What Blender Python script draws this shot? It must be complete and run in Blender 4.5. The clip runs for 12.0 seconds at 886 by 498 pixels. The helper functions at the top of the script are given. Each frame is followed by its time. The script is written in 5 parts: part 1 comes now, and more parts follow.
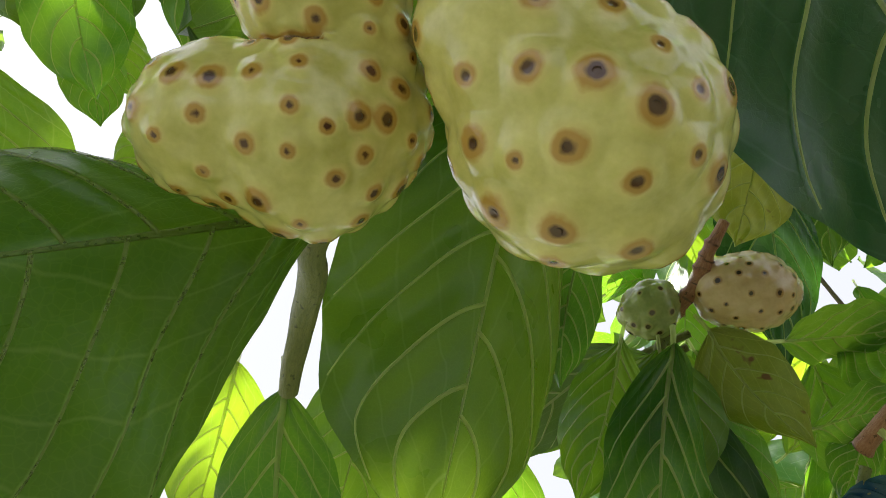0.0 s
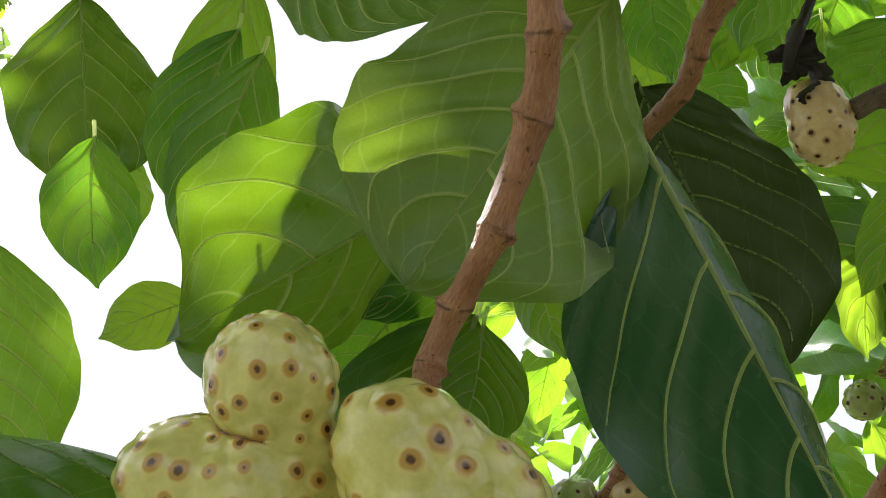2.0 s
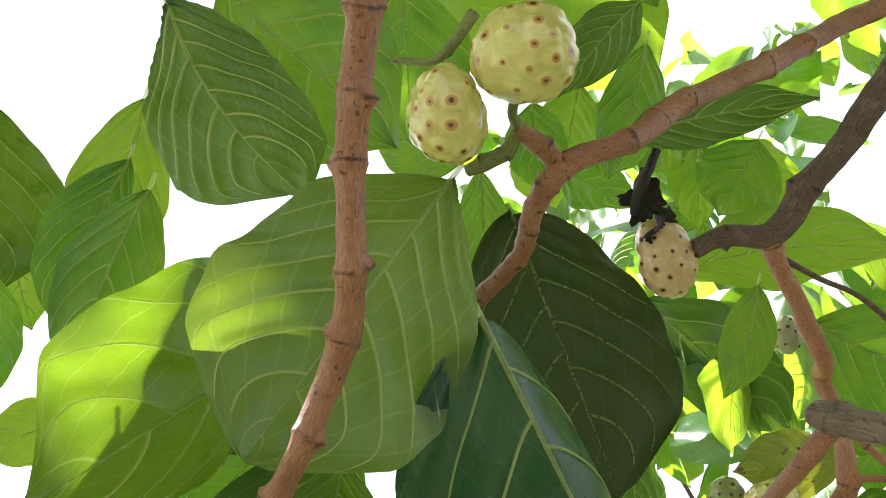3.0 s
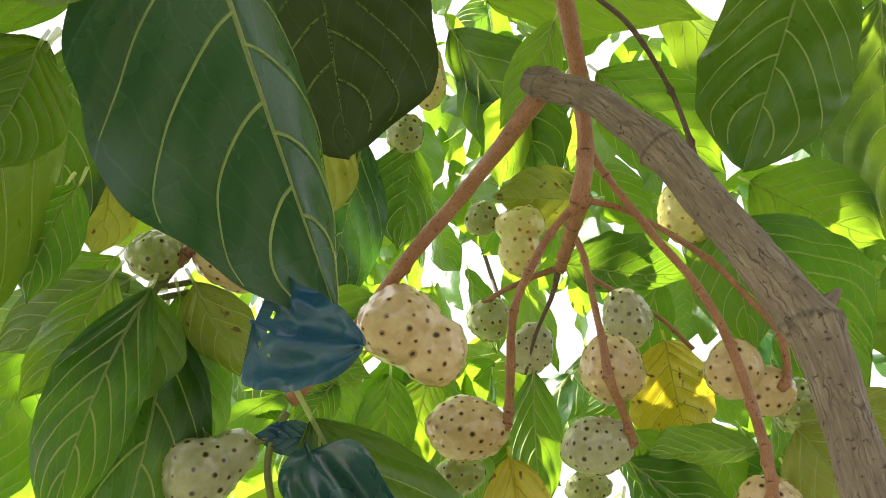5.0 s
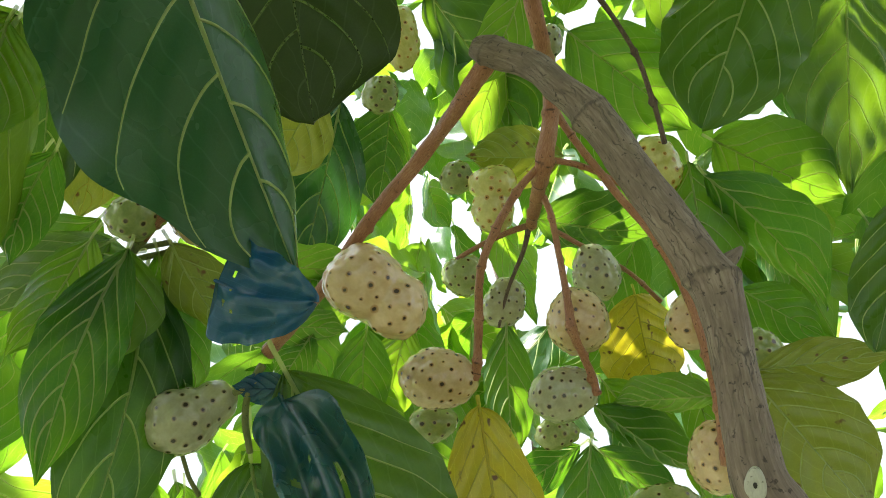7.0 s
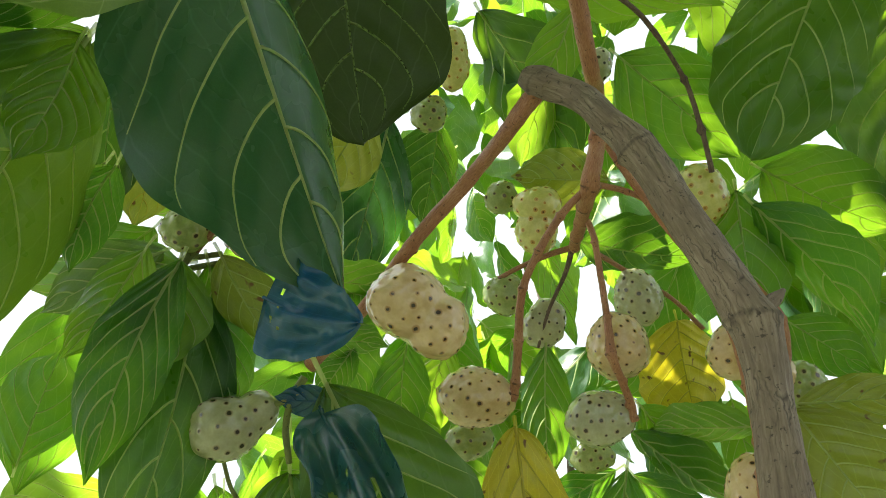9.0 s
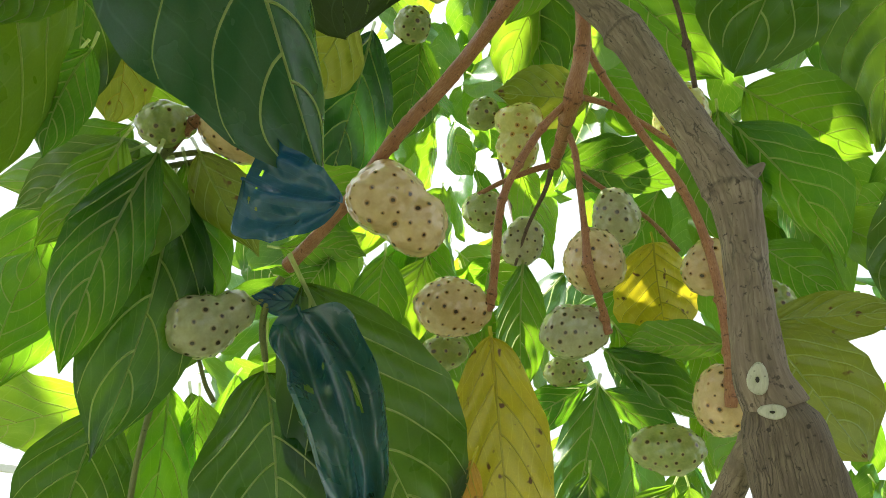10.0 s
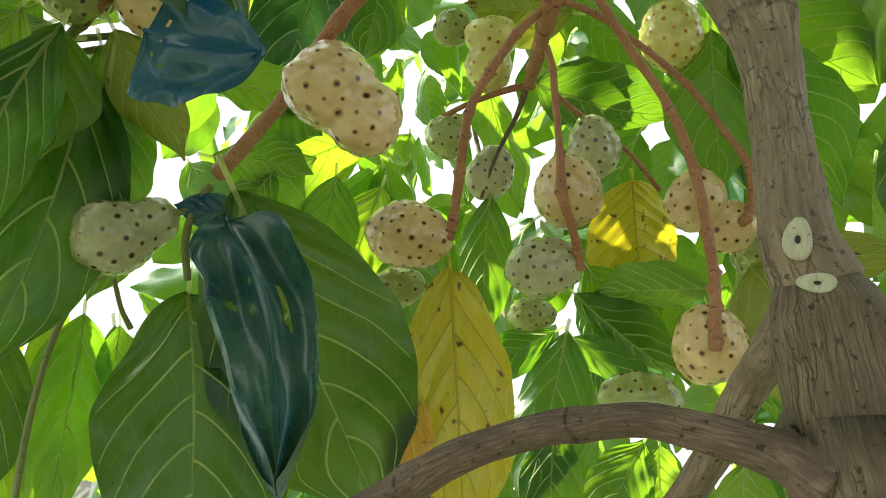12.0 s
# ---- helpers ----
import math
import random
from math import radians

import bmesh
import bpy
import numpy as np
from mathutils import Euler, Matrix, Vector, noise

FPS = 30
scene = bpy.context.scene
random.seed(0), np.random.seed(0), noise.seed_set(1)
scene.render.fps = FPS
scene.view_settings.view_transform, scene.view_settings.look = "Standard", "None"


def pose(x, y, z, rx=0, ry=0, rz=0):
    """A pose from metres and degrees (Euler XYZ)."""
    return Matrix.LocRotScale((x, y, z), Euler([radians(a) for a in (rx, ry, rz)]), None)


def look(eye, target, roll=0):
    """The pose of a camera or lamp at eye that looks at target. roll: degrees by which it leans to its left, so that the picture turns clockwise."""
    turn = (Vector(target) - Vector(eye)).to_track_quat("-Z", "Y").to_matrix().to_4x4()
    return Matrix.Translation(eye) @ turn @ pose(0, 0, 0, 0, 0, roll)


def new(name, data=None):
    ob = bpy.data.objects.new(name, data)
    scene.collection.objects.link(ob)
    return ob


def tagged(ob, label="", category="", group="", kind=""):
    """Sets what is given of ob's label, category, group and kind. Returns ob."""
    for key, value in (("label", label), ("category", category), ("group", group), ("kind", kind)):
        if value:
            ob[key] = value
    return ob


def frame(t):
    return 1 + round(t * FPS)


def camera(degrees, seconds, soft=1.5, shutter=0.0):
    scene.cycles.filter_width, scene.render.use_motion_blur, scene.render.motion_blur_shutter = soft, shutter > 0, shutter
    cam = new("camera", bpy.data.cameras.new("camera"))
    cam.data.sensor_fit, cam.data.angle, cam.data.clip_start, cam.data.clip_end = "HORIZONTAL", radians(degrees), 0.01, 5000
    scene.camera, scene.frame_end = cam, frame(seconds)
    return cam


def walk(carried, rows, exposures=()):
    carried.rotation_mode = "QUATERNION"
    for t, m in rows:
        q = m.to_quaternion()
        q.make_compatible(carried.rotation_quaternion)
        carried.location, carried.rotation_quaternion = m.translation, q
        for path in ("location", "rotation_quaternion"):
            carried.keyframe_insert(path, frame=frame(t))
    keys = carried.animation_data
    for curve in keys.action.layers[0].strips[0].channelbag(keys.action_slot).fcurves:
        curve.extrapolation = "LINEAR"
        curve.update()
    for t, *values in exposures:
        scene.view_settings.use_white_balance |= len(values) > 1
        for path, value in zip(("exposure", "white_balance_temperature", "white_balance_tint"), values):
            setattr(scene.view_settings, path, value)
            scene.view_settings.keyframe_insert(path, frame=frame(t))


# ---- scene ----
# ---------------------------------------------------------------- camera
cam = camera(58.3, 12.0, soft=0.6)
PATH = [
    (0, (0.0, 0.0, 1.5), (-0.14, 1.529, 2.781), -3.7),
    (0.2, (0.011, 0.001, 1.497), (-0.272, 1.433, 2.864), -1.7),
    (0.5, (0.001, -0.017, 1.532), (-0.224, 1.459, 2.862), -0.7),
    (1, (0.009, -0.033, 1.542), (-0.17, 1.413, 2.912), -0.2),
    (1.5, (0.005, -0.053, 1.537), (-0.168, 1.401, 2.899), 0.6),
    (2, (0.038, -0.121, 1.526), (-0.059, 1.305, 2.925), 1.3),
    (2.2, (0.06, -0.143, 1.531), (0.016, 1.259, 2.956), 0.1),
    (2.5, (0.078, -0.167, 1.54), (0.063, 1.2, 3.0), -0.8),
    (2.7, (0.084, -0.184, 1.544), (0.085, 1.161, 3.024), -1.3),
    (4.3, (0.136, -0.224, 1.502), (0.575, 1.294, 2.729), -4.8),
    (4.5, (0.151, -0.208, 1.493), (0.574, 1.357, 2.664), -3.6),
    (5, (0.194, -0.134, 1.462), (0.628, 1.495, 2.537), -0.8),
    (5.5, (0.206, -0.1, 1.448), (0.633, 1.578, 2.449), -0.2),
    (6, (0.221, -0.113, 1.453), (0.68, 1.563, 2.443), -0.1),
    (6.5, (0.211, -0.146, 1.442), (0.668, 1.545, 2.407), -0.0),
    (7, (0.221, -0.172, 1.448), (0.658, 1.517, 2.425), -1.1),
    (7.5, (0.224, -0.178, 1.448), (0.633, 1.515, 2.432), -1.2),
    (7.7, (0.221, -0.179, 1.453), (0.59, 1.525, 2.433), -1.7),
    (9.3, (0.214, -0.190, 1.452), (0.532, 1.511, 2.450), 3.6),
    (9.5, (0.212, -0.194, 1.449), (0.525, 1.52, 2.432), 4.0),
    (10, (0.222, -0.164, 1.415), (0.626, 1.582, 2.303), 3.3),
    (10.5, (0.223, -0.117, 1.39), (0.645, 1.662, 2.2), 3.8),
    (11, (0.214, -0.124, 1.385), (0.629, 1.654, 2.202), 4.9),
    (11.5, (0.265, -0.075, 1.401), (0.741, 1.684, 2.225), 4.8),
    (12, (0.264, -0.063, 1.41), (0.75, 1.687, 2.247), 4.3),
]
walk(cam, [(t, look(eye, target, roll)) for t, eye, target, roll in PATH],
     exposures=[(0, 1.65, 6300, 13), (1.9, 1.68, 6300, 14), (2.7, 2.28, 6100, 21), (4.4, 2.35, 6900, 23), (5.2, 2.35, 6500, 15), (6.2, 2.2, 6300, 7), (7.5, 2.0, 6200, 4), (12, 2.1, 6600, 2)])

# ---------------------------------------------------------------- light
SUN_DIR = Vector((-0.64, 0.23, 0.73)).normalized()   # from the place to the sun
world = bpy.data.worlds.new("world")
scene.world = world
world.use_nodes = True
wn = world.node_tree
wn.nodes.clear()
sky = wn.nodes.new("ShaderNodeTexSky")
sky.sky_type = "NISHITA"
sky.sun_disc = False
sky.sun_elevation = math.asin(SUN_DIR.z)
sky.sun_rotation = math.atan2(SUN_DIR.x, SUN_DIR.y)
sky.air_density = 0.8
sky.dust_density = 4.0
sky.ozone_density = 0.6
back = wn.nodes.new("ShaderNodeBackground")
back.inputs["Strength"].default_value = 0.031
wout = wn.nodes.new("ShaderNodeOutputWorld")
haze = wn.nodes.new("ShaderNodeMix")
haze.data_type = "RGBA"
haze.inputs[0].default_value = 0.80
haze.inputs[7].default_value = (11.6, 11.8, 12.0, 1)
wn.links.new(sky.outputs[0], haze.inputs[6])
wn.links.new(haze.outputs[2], back.inputs[0])
wn.links.new(back.outputs[0], wout.inputs[0])
sun = new("sun", bpy.data.lights.new("sun", "SUN"))
sun.data.energy = 5.0
sun.data.angle = radians(0.53)
sun.data.color = (1.0, 0.95, 0.86)
sun.matrix_world = look(SUN_DIR * 30, (0, 0, 0))


# ---------------------------------------------------------------- materials
class Mat:
    """A small helper round a node tree."""

    def __init__(self, name):
        self.m = bpy.data.materials.new(name)
        self.m.use_nodes = True
        self.t = self.m.node_tree
        self.t.nodes.clear()
        self.out = self.node("ShaderNodeOutputMaterial")

    def node(self, kind, **kw):
        n = self.t.nodes.new(kind)
        for k, v in kw.items():
            n.inputs[k.replace("_", " ")].default_value = v
        return n

    def link(self, a, b):
        self.t.links.new(a, b)

    def ramp(self, fac, stops, mode="LINEAR"):
        r = self.node("ShaderNodeValToRGB")
        r.color_ramp.interpolation = mode
        el = r.color_ramp.elements
        while len(el) < len(stops):
            el.new(0.5)
        for e, (p, c) in zip(el, stops):
            e.position, e.color = p, (*c, 1)
        self.link(fac, r.inputs[0])
        return r.outputs[0]

    def mix(self, fac, a, b, mode="MIX"):
        n = self.t.nodes.new("ShaderNodeMix")
        n.data_type, n.blend_type = "RGBA", mode
        for slot, v in ((0, fac), (6, a), (7, b)):
            if hasattr(v, "is_linked"):
                self.link(v, n.inputs[slot])
            elif slot == 0:
                n.inputs[0].default_value = v
            else:
                n.inputs[slot].default_value = (*v, 1)
        return n.outputs[2]

    def math(self, op, a, b=0.0):
        n = self.t.nodes.new("ShaderNodeMath")
        n.operation = op
        for slot, v in ((0, a), (1, b)):
            if hasattr(v, "is_linked"):
                self.link(v, n.inputs[slot])
            else:
                n.inputs[slot].default_value = v
        return n.outputs[0]

    def coords(self, which="Object"):
        return self.node("ShaderNodeTexCoord").outputs[which]

    def noise(self, vec, scale, detail=3.0, rough=0.55):
        n = self.node("ShaderNodeTexNoise", Scale=scale, Detail=detail, Roughness=rough)
        self.link(vec, n.inputs["Vector"])
        return n.outputs["Fac"]

    def bump(self, height, strength, dist):
        b = self.node("ShaderNodeBump", Strength=strength, Distance=dist)
        self.link(height, b.inputs["Height"])
        return b.outputs["Normal"]


def leaf_material(name, shade_a, shade_b, glow_a, glow_b, rough=0.30, mixfac=0.27, spots=0.0, gloss=0.75):
    k = Mat(name)
    uv = k.coords("UV")
    rnd = k.node("ShaderNodeObjectInfo").outputs["Random"]
    shift = k.node("ShaderNodeVectorMath")
    shift.operation = "ADD"
    comb = k.node("ShaderNodeCombineXYZ")
    k.link(k.math("MULTIPLY", rnd, 37.0), comb.inputs[0])
    k.link(k.math("MULTIPLY", rnd, 11.0), comb.inputs[1])
    k.link(uv, shift.inputs[0])
    k.link(comb.outputs[0], shift.inputs[1])
    p = shift.outputs[0]
    big = k.noise(p, 9.0, 3.0)
    fine = k.noise(p, 160.0, 2.0)
    net = k.node("ShaderNodeTexVoronoi", Scale=150.0)
    net.feature = "DISTANCE_TO_EDGE"
    k.link(p, net.inputs["Vector"])
    lines = k.ramp(net.outputs["Distance"], [(0.0, (1, 1, 1)), (0.09, (0, 0, 0))])
    along, across, pairs = (k.node("ShaderNodeAttribute") for _ in range(3))
    along.attribute_name, across.attribute_name, pairs.attribute_name = "along", "across", "pairs"
    av = k.math("ABSOLUTE", across.outputs["Fac"])
    bend = k.math("MULTIPLY", k.math("POWER", av, 1.35), 0.40)
    turn = k.math("MULTIPLY", k.math("SUBTRACT", along.outputs["Fac"], bend), pairs.outputs["Fac"])
    turn = k.math("SUBTRACT", turn, k.math("ADD", 0.3, k.math("MULTIPLY", k.math("LESS_THAN", across.outputs["Fac"], 0.0), 0.35)))
    gap = k.math("ABSOLUTE", k.math("SUBTRACT", k.math("FRACT", k.math("ADD", turn, 0.5)), 0.5))
    side_vein = k.ramp(k.math("ADD", gap, k.math("MULTIPLY", av, 0.012)), [(0.012, (1, 1, 1)), (0.045, (0, 0, 0))])
    cross = k.math("ADD", k.math("MULTIPLY", k.math("ADD", turn, k.math("MULTIPLY", k.noise(p, 14.0, 2.0), 1.2)), 0.6), k.math("MULTIPLY", av, 5.5))
    rung = k.math("ABSOLUTE", k.math("SUBTRACT", k.math("FRACT", cross), 0.5))
    rung = k.ramp(rung, [(0.010, (0.45, 0.45, 0.45)), (0.05, (0, 0, 0))])
    veined = k.math("MAXIMUM", side_vein, rung)
    vary = k.math("ADD", k.math("MULTIPLY", big, 0.6), k.math("MULTIPLY", rnd, 0.55))
    base = k.ramp(vary, [(0.2, shade_a), (0.8, shade_b)])
    base = k.mix(k.ramp(k.noise(p, 34.0, 4.0, 0.7), [(0.45, (0, 0, 0)), (0.75, (0.35, 0.35, 0.35))]), base, tuple(0.55 * c for c in shade_a))
    base = k.mix(k.math("MULTIPLY", lines, 0.07), base, tuple(min(1, 2.2 * c + 0.02) for c in shade_b))
    base = k.mix(k.math("MULTIPLY", veined, 0.30), base, tuple(min(1, 2.4 * c + 0.05) for c in shade_b))
    glow = k.ramp(vary, [(0.2, glow_a), (0.8, glow_b)])
    glow = k.mix(k.math("MULTIPLY", veined, 0.6), glow, tuple(min(1, 1.15 * c + 0.16) for c in glow_b))
    glow = k.mix(k.math("MULTIPLY", lines, 0.14), glow, tuple(min(1, 1.25 * c + 0.05) for c in glow_b))
    if spots:
        blot = k.noise(p, 26.0, 2.0)
        sp = k.ramp(blot, [(0.66 - 0.05 * spots, (0, 0, 0)), (0.71 - 0.04 * spots, (1, 1, 1))])
        base = k.mix(sp, base, (0.12, 0.05, 0.015))
        glow = k.mix(sp, glow, (0.16, 0.06, 0.01))
    h = k.math("ADD", k.math("MULTIPLY", lines, -0.12), k.math("MULTIPLY", fine, 0.5))
    h = k.math("ADD", h, k.math("MULTIPLY", k.noise(p, 45.0, 2.0), 1.3))
    nrm = k.bump(h, 0.30, 0.0009)
    pr = k.node("ShaderNodeBsdfPrincipled", Roughness=rough)
    pr.inputs["Specular IOR Level"].default_value = gloss
    k.link(k.math("ADD", rough - 0.06, k.math("MULTIPLY", big, 0.16)), pr.inputs["Roughness"])
    tr = k.node("ShaderNodeBsdfTranslucent")
    k.link(base, pr.inputs["Base Color"])
    k.link(glow, tr.inputs["Color"])
    k.link(nrm, pr.inputs["Normal"])
    mx = k.node("ShaderNodeMixShader")
    mx.inputs[0].default_value = mixfac
    k.link(pr.outputs[0], mx.inputs[1])
    k.link(tr.outputs[0], mx.inputs[2])
    k.link(mx.outputs[0], k.out.inputs[0])
    return k.m


LEAF = leaf_material("leaf_green", (0.005, 0.034, 0.017), (0.020, 0.076, 0.028), (0.20, 0.58, 0.015), (0.58, 0.90, 0.03), mixfac=0.34, gloss=0.5)
# Dark olive leaf; the deep tone also holds the shade it hangs in.
LEAF_DARK = leaf_material("leaf_dark_with_shade", (0.015, 0.025, 0.008), (0.026, 0.038, 0.011), (0.10, 0.24, 0.01), (0.18, 0.34, 0.02), mixfac=0.07, rough=0.45, gloss=0.3)
LEAF_PALE = leaf_material("leaf_pale_side", (0.060, 0.108, 0.032), (0.105, 0.155, 0.048), (0.30, 0.60, 0.02), (0.55, 0.80, 0.03), rough=0.36, gloss=0.5, mixfac=0.24)
# The blue in these two stands for sky reflected on green leaves.
LEAF_TEAL = leaf_material("leaf_dark_sky_tint", (0.006, 0.052, 0.068), (0.016, 0.090, 0.115), (0.10, 0.25, 0.04), (0.18, 0.33, 0.05), rough=0.25, mixfac=0.12, gloss=1.0)
LEAF_BLUE = leaf_material("leaf_sky_blue_tint", (0.001, 0.034, 0.098), (0.004, 0.062, 0.165), (0.10, 0.25, 0.04), (0.18, 0.33, 0.05), rough=0.22, mixfac=0.15, gloss=0.5)
LEAF_GLOSS = leaf_material("leaf_glossy", (0.004, 0.027, 0.013), (0.010, 0.046, 0.019), (0.20, 0.52, 0.015), (0.50, 0.80, 0.02), rough=0.27, mixfac=0.19, gloss=0.42)
# Reflected sky is put into this blue-green base colour.
LEAF_SHEEN = leaf_material("leaf_painted_sky_sheen", (0.003, 0.030, 0.021), (0.007, 0.046, 0.031), (0.10, 0.38, 0.03), (0.22, 0.52, 0.04), rough=0.25, mixfac=0.12, gloss=0.5)
LEAF_YELLOW = leaf_material("leaf_yellow", (0.42, 0.34, 0.022), (0.55, 0.42, 0.028), (0.62, 0.56, 0.02), (0.82, 0.64, 0.02), spots=0.45)
LEAF_OLIVE = leaf_material("leaf_olive", (0.12, 0.15, 0.03), (0.17, 0.20, 0.035), (0.42, 0.50, 0.03), (0.60, 0.62, 0.04), spots=0.3)
LEAF_BROWN = leaf_material("leaf_withered", (0.40, 0.20, 0.03), (0.45, 0.26, 0.04), (0.80, 0.40, 0.04), (0.85, 0.50, 0.05), spots=0.6)


def vein_material(name, a, b, glow):
    k = Mat(name)
    n = k.noise(k.coords(), 300.0, 2.0)
    pr = k.node("ShaderNodeBsdfPrincipled", Roughness=0.45)
    k.link(k.ramp(n, [(0.3, a), (0.7, b)]), pr.inputs["Base Color"])
    tr = k.node("ShaderNodeBsdfTranslucent", Color=(*glow, 1))
    mx = k.node("ShaderNodeMixShader")
    mx.inputs[0].default_value = 0.5
    k.link(pr.outputs[0], mx.inputs[1])
    k.link(tr.outputs[0], mx.inputs[2])
    clear = k.node("ShaderNodeBsdfTransparent")
    thin = k.node("ShaderNodeMixShader")
    thin.inputs[0].default_value = 0.45
    k.link(mx.outputs[0], thin.inputs[1])
    k.link(clear.outputs[0], thin.inputs[2])
    k.link(thin.outputs[0], k.out.inputs[0])
    return k.m


VEIN = vein_material("vein_pale", (0.40, 0.48, 0.20), (0.54, 0.60, 0.29), (0.90, 0.97, 0.42))
VEIN_DARK = vein_material("vein_green", (0.22, 0.28, 0.10), (0.32, 0.38, 0.15), (0.3, 0.45, 0.1))
VEIN_YELLOW = vein_material("vein_yellow", (0.55, 0.48, 0.10), (0.6, 0.54, 0.14), (0.9, 0.8, 0.15))


def bark_material(name, dark, mid, light, crack=0.5, scale=1.0, rough=0.75, stretch=0.22, scar=0.85):
    k = Mat(name)
    uv = k.coords("UV")
    ob = k.coords("Object")
    st = k.node("ShaderNodeMapping")
    st.inputs["Scale"].default_value = (1.0, stretch, 1.0)
    k.link(uv, st.inputs["Vector"])
    fib = k.noise(st.outputs[0], 900.0 * scale, 4.0, 0.65)
    patch = k.noise(ob, 45.0, 3.0)
    speck = k.noise(ob, 330.0, 2.0)
    warp = k.node("ShaderNodeVectorMath")
    warp.operation = "ADD"
    wc = k.node("ShaderNodeCombineXYZ")
    k.link(k.math("MULTIPLY", k.noise(ob, 160.0, 3.0), 0.006), wc.inputs[0])
    k.link(st.outputs[0], warp.inputs[0])
    k.link(wc.outputs[0], warp.inputs[1])
    vor = k.node("ShaderNodeTexVoronoi", Scale=430.0 * scale)
    vor.feature = "DISTANCE_TO_EDGE"
    k.link(warp.outputs[0], vor.inputs["Vector"])
    cr = k.ramp(vor.outputs["Distance"], [(0.0, (1, 1, 1)), (0.05, (0, 0, 0))])
    cr = k.math("MULTIPLY", cr, k.ramp(patch, [(0.40, (0, 0, 0)), (0.60, (1, 1, 1))]))
    col = k.ramp(k.math("ADD", k.math("MULTIPLY", fib, 0.6), k.math("MULTIPLY", patch, 0.4)), [(0.3, dark), (0.5, mid), (0.72, light)])
    col = k.mix(k.math("MULTIPLY", cr, crack), col, tuple(0.25 * c for c in dark))
    col = k.mix(k.ramp(speck, [(0.63, (0, 0, 0)), (0.70, (0.85, 0.85, 0.85))]), col, tuple(0.45 * c for c in dark))
    joint = k.node("ShaderNodeAttribute")
    joint.attribute_name = "joint"
    jf = k.math("ADD", joint.outputs["Fac"], k.math("MULTIPLY", k.math("SUBTRACT", k.noise(ob, 260.0, 3.0), 0.5), 0.9))
    col = k.mix(k.ramp(jf, [(0.50, (0, 0, 0)), (0.9, (scar, scar, scar))]), col, tuple(0.30 * c for c in dark))
    h = k.math("SUBTRACT", fib, k.math("MULTIPLY", cr, 1.2 * crack))
    pr = k.node("ShaderNodeBsdfPrincipled", Roughness=rough)
    k.link(col, pr.inputs["Base Color"])
    k.link(k.bump(h, 0.6, 0.0012), pr.inputs["Normal"])
    k.link(pr.outputs[0], k.out.inputs[0])
    return k.m


RUST_TWIG = bark_material("rust_twig", (0.20, 0.076, 0.040), (0.37, 0.158, 0.084), (0.53, 0.29, 0.175), crack=0.14, rough=0.45)
TWIG = bark_material("twig_bark", (0.16, 0.062, 0.034), (0.32, 0.137, 0.072), (0.50, 0.27, 0.16), crack=0.14, rough=0.42)
BARK = bark_material("old_bark", (0.105, 0.073, 0.055), (0.215, 0.158, 0.120), (0.36, 0.29, 0.225), crack=0.75, scale=0.55, stretch=0.10, scar=0.4)
# Rugged foot bark; much of its darkness is shade put into the colour.
STUMPBARK = bark_material("stump_bark_with_shade", (0.062, 0.043, 0.031), (0.135, 0.098, 0.071), (0.26, 0.20, 0.145), crack=0.75, scale=0.6, stretch=0.12, scar=0.3)
DARKBARK = bark_material("dark_bark", (0.06, 0.038, 0.032), (0.13, 0.085, 0.070), (0.30, 0.215, 0.17), crack=0.3, stretch=0.12)
GREENTWIG = bark_material("green_twig", (0.12, 0.15, 0.045), (0.19, 0.21, 0.065), (0.27, 0.27, 0.09), crack=0.2, rough=0.5)
CUTWOOD = bark_material("cut_wood", (0.40, 0.38, 0.31), (0.50, 0.48, 0.40), (0.58, 0.56, 0.48), crack=0.2)
DRIED = bark_material("dried_black", (0.008, 0.006, 0.005), (0.016, 0.011, 0.009), (0.035, 0.022, 0.017), crack=0.4, rough=0.5)


